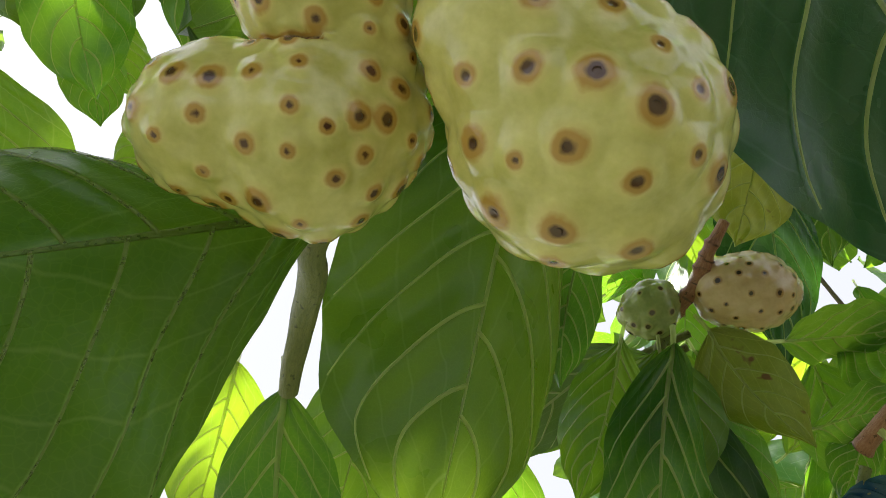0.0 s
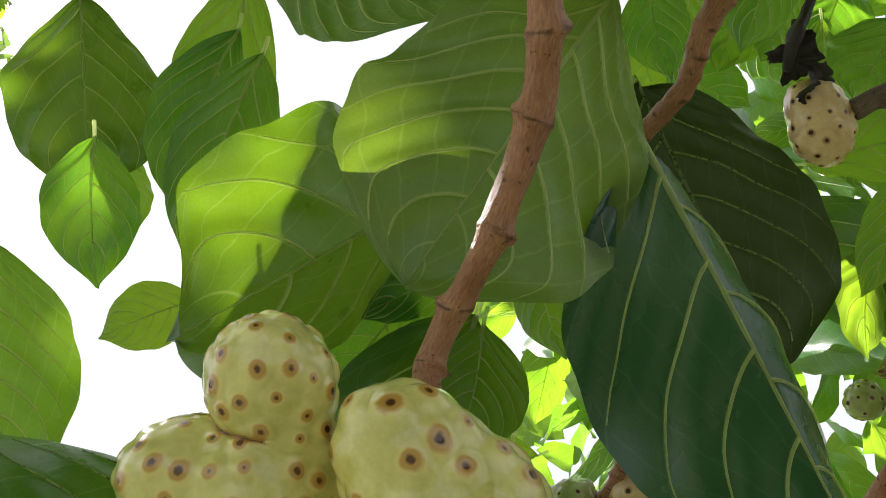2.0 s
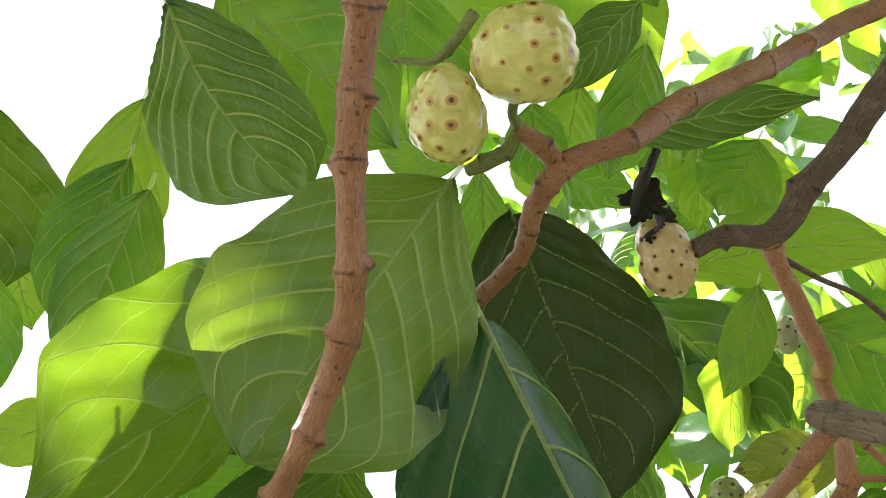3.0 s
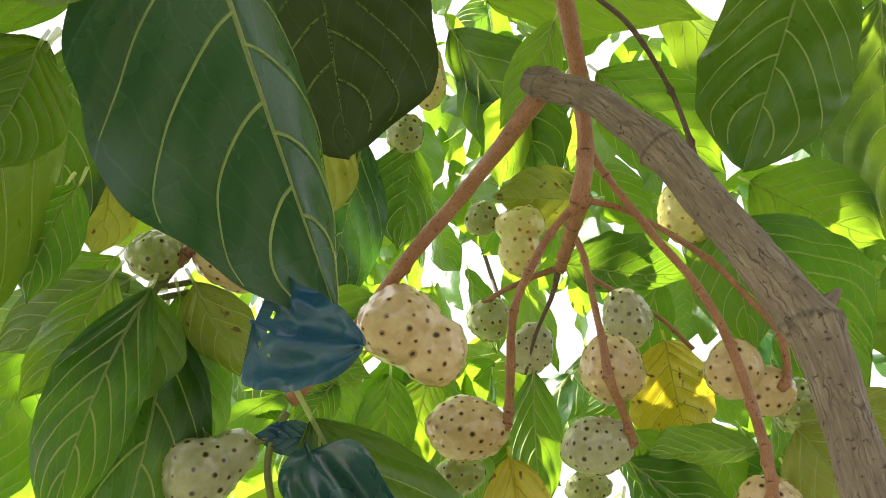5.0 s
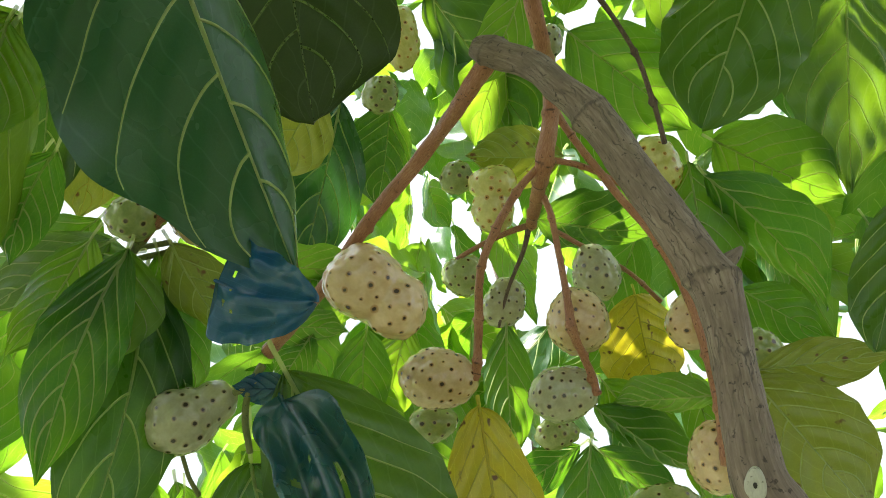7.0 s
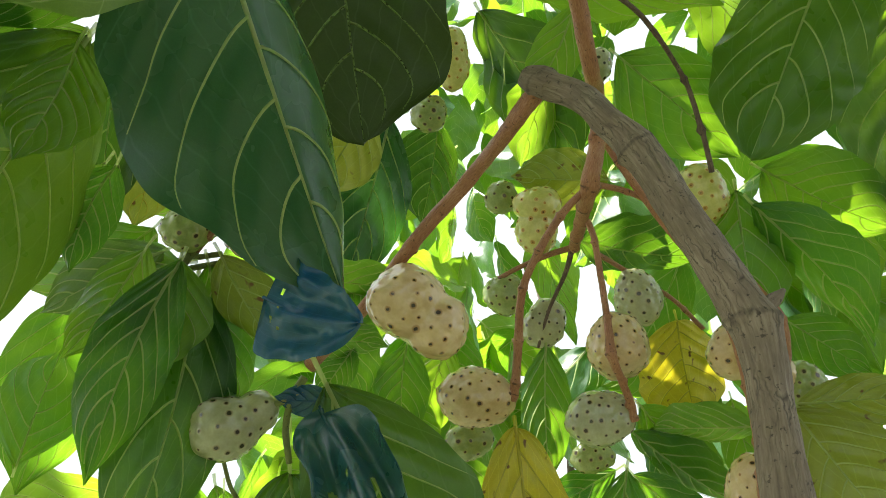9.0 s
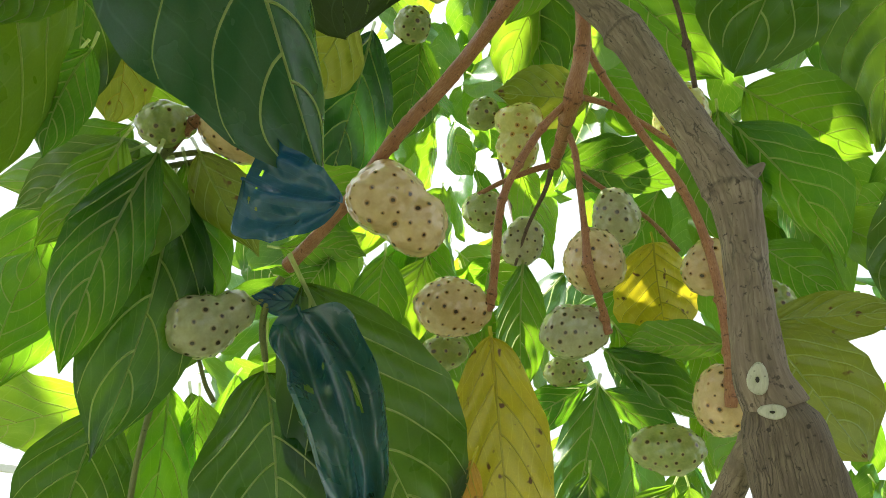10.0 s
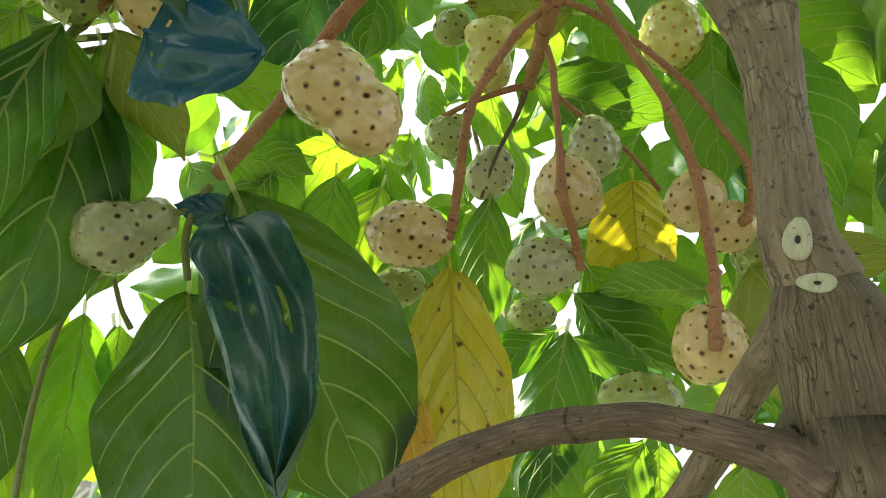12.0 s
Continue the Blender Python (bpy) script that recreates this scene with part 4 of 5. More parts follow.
leaf((0.032, 0.438, 1.855), (0.005, 0.440, 1.756), (0.13, -0.99, -0.06), 0.041, sag=0.04, fold=(-0.06, 0.43), side=-0.03, curl=0.34, twist=0.36, seed=31)
leaf((0.225, 0.601, 1.775), (0.316, 0.638, 1.804), (0.42, -0.42, -0.81), 0.059, sag=0.03, fold=(0.19, -0.02), side=-0.05, curl=0.26, twist=0.07, seed=32)

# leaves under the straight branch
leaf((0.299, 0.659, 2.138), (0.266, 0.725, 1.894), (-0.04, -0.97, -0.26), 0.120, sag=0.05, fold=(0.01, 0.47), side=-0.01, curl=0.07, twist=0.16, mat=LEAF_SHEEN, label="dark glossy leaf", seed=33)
leaf((0.263, 0.549, 2.059), (0.211, 0.597, 1.956), (0.06, -0.89, -0.45), 0.090, fold=(-0.04, 0.14), side=-0.02, curl=0.34, twist=-0.15, mat=LEAF_OLIVE, label="olive-green ageing leaf", seed=34)
leaf((0.371, 0.682, 2.169), (0.368, 0.741, 2.028), (0.36, -0.86, -0.36), 0.114, sag=0.01, fold=(0.5, 0.33), curl=-0.17, twist=-0.36, mat=LEAF_GLOSS, label="dark glossy leaf", seed=35)
leaf((0.261, 0.788, 1.837), (0.326, 0.731, 1.878), (0.16, -0.45, -0.88), 0.053, sag=-0.03, fold=(-0.07, 0.37), side=0.01, curl=0.3, twist=0.27, seed=36)
leaf((0.250, 0.517, 1.704), (0.412, 0.590, 1.478), (-0.10, -0.91, -0.40), 0.166, fold=(0.1, 0.15), stalk=0.03, twist=0.14, shape=(0.85, 0.8), mat=LEAF_GLOSS, label="dark glossy leaf", seed=37)
leaf((0.251, 0.517, 1.674), (0.309, 0.391, 1.461), (-0.10, -0.93, -0.30), 0.100, fold=(0.05, 0.05), side=-0.05, curl=0.12, wave=0.08, shape=(0.42, 0.75), stalk=0.02, twist=0.2, pleat=0.14, quilt=0.15, roll=(2.4, 2.0), nu=90, nv=48, holes=[(0.42, -0.30, 0.10, 0.045), (0.33, 0.40, 0.020, 0.07), (0.29, 0.05, 0.012, 0.04)], mat=LEAF_TEAL, vein=LEAF_TEAL, label="curled glossy leaf with holes, reflected sky painted bluish on its upper side", seed=38)
leaf((0.230, 0.592, 1.638), (0.269, 0.576, 1.408), (-0.30, -0.95, 0.01), 0.150, fold=(-0.05, 0.05), side=-0.03, curl=-0.2, shape=(0.6, 0.62), stalk=0.06, mat=LEAF_GLOSS, label="dark glossy leaf", seed=39)
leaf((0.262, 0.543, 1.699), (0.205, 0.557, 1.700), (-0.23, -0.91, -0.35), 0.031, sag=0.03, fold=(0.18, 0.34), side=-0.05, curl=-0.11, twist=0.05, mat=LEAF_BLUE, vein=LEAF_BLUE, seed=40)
leaf((0.344, 0.658, 1.813), (0.358, 0.712, 1.712), (-0.15, -0.86, -0.49), 0.066, sag=-0.05, fold=(0.19, -0.05), side=0.05, curl=-0.23, twist=-0.05, seed=41)
leaf((0.404, 0.718, 1.846), (0.388, 0.775, 1.733), (-0.21, -0.88, -0.42), 0.072, fold=(0.21, 0.22), side=0.03, curl=-0.13, twist=-0.27, seed=42)
leaf((0.080, 0.688, 1.611), (0.062, 0.724, 1.441), (0.15, -0.96, -0.22), 0.108, sag=-0.02, fold=(-0.03, 0.23), side=0.04, curl=-0.23, twist=-0.5, mat=LEAF_GLOSS, label="dark glossy leaf", seed=43)
leaf((0.104, 0.768, 1.670), (0.104, 0.816, 1.462), (0.66, -0.73, -0.17), 0.070, sag=0.02, fold=(0.15, 0.35), side=-0.02, curl=0.12, twist=-0.38, seed=44)
leaf((0.049, 0.866, 1.659), (-0.120, 0.961, 1.620), (-0.04, -0.44, -0.90), 0.157, twist=0.04, seed=45)
leaf((-0.027, 0.734, 1.874), (-0.070, 0.826, 1.641), (0.25, -0.88, -0.40), 0.136, twist=0.07, seed=46)

# leaves above and beside the main stem
leaf((0.740, 0.298, 2.221), (0.647, 0.397, 1.953), (-0.47, -0.87, -0.16), 0.156, fold=(0.15, 0.2), shape=(0.55, 0.5), twist=-0.05, mat=LEAF_GLOSS, label="dark glossy leaf", seed=47)
leaf((0.842, 0.333, 2.191), (0.872, 0.458, 1.944), (-0.13, -0.88, -0.46), 0.156, twist=-0.02, mat=LEAF_GLOSS, label="dark glossy leaf", seed=48)
leaf((0.561, 0.499, 2.168), (0.718, 0.510, 2.048), (-0.41, -0.68, -0.61), 0.128, twist=0.04, seed=49)
leaf((0.425, 0.501, 2.263), (0.672, 0.423, 2.222), (-0.19, -0.08, -0.98), 0.117, sag=-0.05, fold=(-0.07, 0.37), side=-0.02, curl=0.14, twist=-0.12, seed=50)
leaf((0.485, 0.445, 2.180), (0.451, 0.558, 2.101), (-0.36, -0.60, -0.71), 0.061, sag=0.01, fold=(0, 0.22), side=-0.05, curl=-0.18, twist=-0.25, seed=51)
leaf((0.401, 0.581, 2.287), (0.580, 0.666, 2.117), (-0.63, -0.18, -0.76), 0.163, twist=-0.13, mat=LEAF_GLOSS, label="dark glossy leaf", seed=52)
leaf((0.566, 0.563, 2.023), (0.455, 0.607, 2.037), (-0.36, -0.72, -0.60), 0.089, fold=(0.48, 0.43), side=-0.02, curl=0.28, twist=0.23, mat=LEAF_OLIVE, label="olive-green ageing leaf", seed=53)
leaf((0.552, 0.632, 1.971), (0.765, 0.661, 1.990), (0.13, -0.34, -0.93), 0.109, sag=-0.03, fold=(0.34, 0.4), side=0.04, curl=-0.32, twist=0.1, mat=LEAF_GLOSS, label="dark glossy leaf", seed=54)
leaf((0.691, 0.494, 1.985), (0.722, 0.542, 1.826), (-0.58, -0.74, -0.34), 0.106, sag=0.03, fold=(-0.07, 0.36), curl=-0.25, seed=55)
leaf((0.693, 0.471, 1.952), (0.852, 0.508, 1.831), (-0.60, -0.05, -0.80), 0.112, sag=0.02, fold=(0.26, 0.37), side=-0.04, curl=0.34, twist=-0.42, seed=56)
leaf((0.706, 0.461, 1.995), (0.869, 0.464, 1.937), (-0.34, -0.35, -0.87), 0.122, sag=-0.02, fold=(0.02, 0.26), side=0.02, curl=-0.26, twist=0.02, seed=57)
leaf((0.741, 0.598, 1.741), (0.671, 0.717, 1.770), (-0.59, -0.15, -0.79), 0.073, sag=0.04, fold=(0.18, 0.42), side=0.01, curl=0.17, twist=0.08, seed=58)
leaf((0.650, 0.701, 1.788), (0.783, 0.737, 1.706), (-0.14, -0.80, -0.58), 0.077, sag=-0.03, fold=(0.28, 0.17), side=0.05, curl=0.06, twist=-0.15, seed=59)
leaf((0.697, 0.672, 1.899), (0.749, 0.743, 1.793), (-0.01, -0.83, -0.56), 0.123, sag=0.01, fold=(0.3, 0.3), side=0.02, curl=-0.06, shape=(0.55, 0.4), twist=-0.26, mat=LEAF_YELLOW, vein=VEIN_YELLOW, label="yellowing leaf with brown specks", seed=60)
leaf((0.526, 0.696, 1.851), (0.548, 0.756, 1.694), (-0.34, -0.86, -0.38), 0.069, sag=-0.02, fold=(0.41, 0.31), side=0.02, curl=-0.05, twist=-0.16, seed=61)
leaf((0.463, 0.621, 1.716), (0.487, 0.603, 1.465), (-0.29, -0.95, 0.13), 0.104, sag=0.02, fold=(0.15, 0.2), curl=-0.2, wave=0.06, shape=(0.6, 0.6), twist=-0.17, mat=LEAF_YELLOW, vein=VEIN_YELLOW, label="yellowing leaf with brown specks", seed=62)
leaf((0.431, 0.565, 1.570), (0.413, 0.591, 1.497), (-0.27, -0.95, -0.14), 0.040, sag=-0.03, fold=(0.14, 0.26), side=-0.01, curl=-0.12, twist=0.41, mat=LEAF_BROWN, vein=VEIN_YELLOW, label="withered orange-brown leaf", seed=63)
leaf((0.628, 0.707, 1.708), (0.598, 0.756, 1.513), (-0.41, -0.90, -0.16), 0.090, sag=0.01, fold=(0.5, 0.01), side=-0.02, curl=0.27, twist=0.26, seed=64)
leaf((0.640, 0.716, 1.705), (0.747, 0.714, 1.623), (-0.58, -0.32, -0.75), 0.065, fold=(0.37, 0.49), side=-0.01, curl=-0.13, twist=-0.44, seed=65)
leaf((0.646, 0.723, 1.761), (0.791, 0.725, 1.673), (-0.49, -0.30, -0.82), 0.092, sag=-0.02, fold=(0.34, 0.41), side=0.04, curl=-0.17, twist=-0.36, seed=66)
leaf((0.619, 0.719, 1.709), (0.526, 0.760, 1.646), (-0.27, -0.94, -0.22), 0.051, sag=-0.01, fold=(0.03, 0.14), side=0.01, curl=-0.12, twist=0.24, seed=67)
leaf((0.780, 0.610, 1.723), (0.849, 0.635, 1.628), (-0.45, -0.72, -0.52), 0.094, sag=-0.02, fold=(0.44, 0.03), side=-0.02, curl=-0.19, twist=0.22, seed=68)
leaf((0.753, 0.763, 1.609), (0.713, 0.801, 1.497), (-0.49, -0.87, -0.12), 0.081, sag=0.03, fold=(-0.1, 0.46), side=0.02, curl=-0.31, twist=-0.1, seed=70)
leaf((0.771, 0.759, 1.608), (0.797, 0.775, 1.508), (0.05, -0.99, -0.14), 0.067, sag=-0.05, fold=(0.49, -0.01), side=0.05, curl=-0.34, twist=-0.05, seed=71)
leaf((0.609, 0.392, 1.516), (0.613, 0.399, 1.446), (-0.61, -0.78, -0.12), 0.048, sag=-0.03, fold=(0.43, 0.28), side=0.04, curl=-0.32, twist=0.06, seed=72)
leaf((0.616, 0.712, 1.602), (0.628, 0.746, 1.468), (-0.43, -0.87, -0.26), 0.068, sag=-0.03, fold=(0.14, 0.21), side=0.01, curl=0.34, twist=0.39, seed=73)
leaf((0.434, 0.622, 2.307), (0.534, 0.666, 2.124), (-0.43, -0.80, -0.43), 0.117, sag=0.05, fold=(0.2, 0.4), side=-0.03, curl=-0.21, twist=-0.3, seed=74)
leaf((0.517, 0.586, 2.210), (0.479, 0.647, 2.080), (0.30, -0.83, -0.47), 0.093, sag=-0.04, fold=(0.15, 0.27), side=0.04, curl=0.02, twist=0.43, seed=75)
leaf((0.343, 0.217, 2.328), (0.295, 0.316, 2.211), (-0.17, -0.79, -0.60), 0.083, fold=(0.5, 0.5), side=-0.03, curl=0.1, twist=-0.14, seed=76)
leaf((0.254, 0.148, 2.053), (0.424, 0.161, 2.122), (0.34, -0.60, -0.72), 0.051, sag=-0.01, fold=(0.29, 0.26), side=-0.01, curl=0.32, twist=-0.29, mat=LEAF_GLOSS, label="dark glossy leaf", seed=77)
leaf((0.300, 0.125, 2.236), (0.220, 0.166, 2.145), (0.20, -0.82, -0.54), 0.055, sag=0.05, fold=(0.17, 0.14), side=0.03, curl=-0.34, twist=0.09, mat=LEAF_GLOSS, label="dark glossy leaf", seed=78)
leaf((0.538, 0.466, 2.507), (0.642, 0.545, 2.395), (-0.74, 0.04, -0.67), 0.125, sag=0.01, fold=(0.07, 0.04), side=-0.02, curl=0.15, twist=0.44, seed=79)
leaf((0.487, 0.432, 2.471), (0.489, 0.538, 2.374), (0.25, -0.65, -0.71), 0.082, sag=0.06, fold=(0.18, 0.3), side=0.03, twist=-0.33, seed=80)
leaf((0.077, 0.135, 2.308), (0.087, 0.241, 2.171), (-0.02, -0.79, -0.61), 0.130, twist=-0.02, seed=81)
leaf((0.157, 0.301, 2.211), (0.149, 0.390, 2.103), (-0.08, -0.77, -0.63), 0.055, sag=0.01, fold=(0.13, 0.1), side=-0.04, curl=-0.28, twist=-0.42, seed=82)
leaf((0.135, 0.285, 2.199), (0.039, 0.261, 2.248), (-0.22, -0.63, -0.74), 0.078, sag=-0.05, fold=(0.11, 0.16), side=-0.02, curl=-0.35, twist=0.29, seed=83)

# leaves on the far side of the main stem
leaf((0.735, 0.524, 1.735), (0.777, 0.458, 1.588), (-0.60, -0.76, -0.24), 0.125, sag=0.03, fold=(0.15, 0.25), curl=-0.15, shape=(0.7, 0.7), mat=LEAF_OLIVE, label="olive-green ageing leaf", seed=201)
leaf((0.751, 0.536, 1.748), (0.850, 0.446, 1.740), (-0.62, -0.72, -0.32), 0.056, sag=0.02, fold=(0.2, 0.3), curl=0.1, mat=LEAF_OLIVE, label="olive-green ageing leaf", seed=202)
leaf((0.800, 0.317, 1.848), (0.742, 0.359, 1.699), (-0.65, -0.64, -0.41), 0.069, fold=(0.1, 0.15), shape=(0.6, 0.5), mat=LEAF_GLOSS, label="dark glossy leaf", seed=203)
leaf((0.843, 0.654, 1.913), (0.950, 0.644, 1.846), (-0.58, -0.72, -0.38), 0.075, fold=(0.1, 0.1), wave=0.05, seed=204)
leaf((0.858, 0.650, 1.753), (0.900, 0.637, 1.696), (-0.60, -0.76, -0.25), 0.055, fold=(0.2, 0.2), mat=LEAF_PALE, seed=205)
leaf((0.855, 0.677, 1.747), (0.892, 0.667, 1.649), (-0.59, -0.77, -0.23), 0.062, fold=(0.2, 0.1), seed=206)

# fruits
fruit((0.024, 0.135, 1.649), (0.538, 0.608, -0.584), [(-0.0265, -0.0011, 0.0000, 0.0228, 0.0252), (0.0027, 0.0000, 0.0000, 0.0342, 0.0378)], mat=SKIN, label="large pale greenish-white noni fruit with brown eyes", ref=(-0.84, 0.29, -0.47), seed=1, res=(250, 180), blend=230, spacing=0.0142, eye=0.0066, lump=0.0019)
fruit((-0.045, 0.129, 1.675), (-0.087, 0.679, -0.729), [(-0.0227, -0.0045, 0.0000, 0.0254, 0.0249), (-0.0053, -0.0106, 0.0000, 0.0211, 0.0227), (0.0166, 0.0015, 0.0000, 0.0302, 0.0279), (0.0128, 0.0211, 0.0000, 0.0260, 0.0239), (0.0159, -0.0106, 0.0000, 0.0227, 0.0249)], mat=SKIN, label="knobbly two-lobed pale noni fruit pressed against another", ref=(-0.99, -0.12, 0.00), seed=2, res=(170, 120), spacing=0.009, eye=0.0052, blend=480, lump=0.0019, crease=0.003)
fruit((0.107, 0.043, 1.919), (0.078, 0.738, -0.671), [(0.0000, 0.0000, 0.0000, 0.0226, 0.0290)], mat=SKIN, label="pale egg-shaped noni fruit", ref=(-1.00, 0.06, -0.05), seed=3)
fruit((0.151, 0.012, 1.934), (0.078, 0.738, -0.671), [(0.0000, 0.0000, 0.0000, 0.0280, 0.0283)], mat=SKIN, label="round pale noni fruit", ref=(-1.00, 0.06, -0.05), seed=4)
fruit((0.313, 0.281, 2.053), (0.310, 0.703, -0.640), [(0.0000, 0.0000, 0.0000, 0.0254, 0.0382)], mat=SKIN_PINK, label="cream noni fruit with a dried black husk on it", ref=(-0.95, 0.23, -0.21), seed=5)
fruit((0.316, 0.413, 1.737), (0.839, 0.094, -0.535), [(-0.0150, 0.0000, 0.0000, 0.0330, 0.0330), (0.0190, 0.0000, 0.0000, 0.0280, 0.0270)], mat=SKIN_PINK, label="two-lobed cream noni fruit under the branch", ref=(-0.50, 0.52, -0.69), seed=6)
fruit((0.417, 0.619, 1.745), (-0.973, 0.226, 0.038), [(0.0000, 0.0000, 0.0000, 0.0323, 0.0431)], mat=SKIN_PINK, label="cream oval noni fruit at a twig end", ref=(-0.08, -0.48, 0.87), seed=7)
fruit((0.428, 0.692, 1.717), (-0.891, 0.374, -0.256), [(0.0000, 0.0000, 0.0000, 0.0229, 0.0289)], mat=SKIN_GREEN, label="small green unripe noni fruit", ref=(-0.40, -0.38, 0.84), seed=8)
fruit((0.658, 0.515, 1.983), (0.222, 0.443, -0.869), [(0.0000, 0.0000, 0.0000, 0.0343, 0.0399)], mat=SKIN, label="pale noni fruit hanging on a thin stalk", ref=(-0.95, 0.30, -0.09), seed=9)
fruit((0.488, 0.609, 1.978), (0.126, 0.470, -0.874), [(-0.0183, 0.0000, 0.0000, 0.0300, 0.0222), (0.0144, 0.0013, 0.0000, 0.0248, 0.0300)], mat=SKIN, label="two-lobed yellowish noni fruit", ref=(-0.97, 0.25, -0.01), seed=10)
fruit((0.448, 0.631, 2.019), (0.126, 0.470, -0.874), [(0.0000, 0.0000, 0.0000, 0.0209, 0.0229)], mat=SKIN_GREEN, label="small green unripe noni fruit", ref=(-0.97, 0.25, -0.01), seed=11)
fruit((0.465, 0.671, 1.901), (-0.736, 0.469, -0.489), [(0.0000, 0.0000, 0.0000, 0.0264, 0.0277)], mat=SKIN_GREEN, label="small green unripe noni fruit", ref=(-0.64, -0.25, 0.72), seed=12)
fruit((0.573, 0.588, 1.811), (0.222, 0.443, -0.869), [(0.0000, 0.0000, 0.0000, 0.0357, 0.0381)], mat=SKIN_PINK, label="round cream noni fruit with a twig across it", ref=(-0.95, 0.30, -0.09), seed=13)
fruit((0.619, 0.622, 1.896), (0.477, 0.344, -0.809), [(0.0000, 0.0000, 0.0000, 0.0300, 0.0352)], mat=SKIN_GREY, label="noni fruit in the shade, the shade painted as grey skin", ref=(-0.85, 0.41, -0.33), seed=14)
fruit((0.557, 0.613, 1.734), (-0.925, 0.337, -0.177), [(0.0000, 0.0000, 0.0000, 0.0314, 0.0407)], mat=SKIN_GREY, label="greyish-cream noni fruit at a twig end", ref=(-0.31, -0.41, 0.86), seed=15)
fruit((0.579, 0.690, 1.713), (-0.951, 0.295, -0.092), [(0.0000, 0.0000, 0.0000, 0.0175, 0.0262)], mat=SKIN_GREEN, label="small green unripe noni fruit", ref=(-0.22, -0.44, 0.87), seed=16)
fruit((0.703, 0.532, 1.789), (0.903, 0.016, -0.429), [(-0.0218, 0.0000, 0.0000, 0.0322, 0.0287), (0.0201, 0.0029, 0.0000, 0.0264, 0.0276)], mat=SKIN_PINK, label="knobbly cream noni fruit with brown scars", ref=(-0.37, 0.53, -0.76), seed=17)
fruit((0.786, 0.574, 1.783), (0.399, 0.378, -0.835), [(0.0000, 0.0000, 0.0000, 0.0293, 0.0335)], mat=SKIN_GREEN, label="yellow-green noni fruit beside the main stem", ref=(-0.89, 0.37, -0.26), seed=18)
fruit((0.687, 0.529, 1.648), (0.175, 0.457, -0.872), [(0.0000, 0.0000, 0.0000, 0.0344, 0.0375)], mat=SKIN_PINK, label="round cream noni fruit under a jointed twig", ref=(-0.96, 0.27, -0.05), seed=19)
fruit((0.659, 0.606, 1.613), (0.968, -0.251, 0.005), [(0.0000, 0.0000, 0.0000, 0.0274, 0.0393)], mat=SKIN_GREEN, label="yellow-green noni fruit behind the arched limb", ref=(0.10, 0.38, -0.92), seed=20)
fruit((0.171, 0.580, 1.676), (-0.80, 0.10, -0.58), [(-0.0230, 0.0000, 0.0000, 0.0215, 0.0230), (0.0000, 0.0000, 0.0000, 0.0300, 0.0290), (0.0150, 0.0019, 0.0000, 0.0315, 0.0290)], mat=SKIN_GREY, label="greyish-green noni fruit beside a green twig", ref=(-0.68, -0.23, 0.70), seed=21)
fruit((0.358, 0.544, 2.153), (0.149, 0.466, -0.872), [(0.0000, 0.0000, 0.0000, 0.0227, 0.0426)], mat=SKIN, label="slender pale noni fruit", ref=(-0.97, 0.22, -0.05), seed=22)
fruit((0.341, 0.581, 2.093), (-0.045, 0.501, -0.864), [(0.0000, 0.0000, 0.0000, 0.0213, 0.0241)], mat=SKIN_GREEN, label="small green unripe noni fruit", ref=(-0.98, 0.13, 0.13), seed=23)
fruit((0.526, 0.701, 1.883), (-0.242, 0.529, -0.813), [(0.0000, 0.0000, 0.0000, 0.0272, 0.0340)], mat=SKIN_GREY, label="noni fruit in the shade, the shade painted as grey skin", ref=(-0.95, 0.06, 0.32), seed=24)
fruit((0.768, 0.242, 2.297), (-0.759, 0.528, -0.382), [(-0.0070, 0.0000, 0.0000, 0.0389, 0.0417), (0.0209, 0.0070, 0.0000, 0.0306, 0.0306)], mat=SKIN, label="pale noni fruit against the sky", ref=(-0.61, -0.38, 0.69), seed=25)
fruit((0.799, 0.267, 2.255), (0.090, 0.610, -0.787), [(0.0000, 0.0000, 0.0000, 0.0292, 0.0278)], mat=SKIN, label="pale noni fruit against the sky", ref=(-0.97, 0.23, 0.07), seed=26)
fruit((0.554, 0.546, 2.191), (-0.022, 0.740, -0.673), [(0.0000, 0.0000, 0.0000, 0.0206, 0.0234)], mat=SKIN_GREY, label="small greyish noni fruit", ref=(-1.00, -0.02, 0.02), seed=27)
fruit((0.173, 0.488, 1.834), (0.983, 0.164, -0.088), [(0.0000, 0.0000, 0.0000, 0.0302, 0.0408)], mat=SKIN_PINK, label="cream noni fruit on a red stalk", ref=(-0.17, 0.62, -0.76), seed=28)
fruit((0.102, 0.488, 1.827), (0.941, -0.163, 0.298), [(0.0000, 0.0000, 0.0000, 0.0204, 0.0237)], mat=SKIN_GREEN, label="green unripe noni fruit with flower scars", ref=(0.33, 0.62, -0.71), seed=29)
fruit((0.115, 0.508, 1.846), (-0.699, 0.482, -0.529), [(0.0000, 0.0000, 0.0000, 0.0166, 0.0186)], mat=SKIN_GREEN, label="green unripe noni fruit with flower scars", ref=(-0.68, -0.23, 0.70), seed=30)

# stalks round the first cluster
branch("twig", [(0.160, 0.442, 1.864, 0.0040), (0.145, 0.460, 1.848, 0.0048), (0.138, 0.475, 1.838, 0.0050), (0.122, 0.490, 1.826, 0.0046), (0.113, 0.504, 1.816, 0.0045)], TWIG, "red fruit stalk with rings", n=60, swell=0.35, nodes=(0.189, 0.316, 0.4, 0.527, 0.657, 0.788), seed=141)
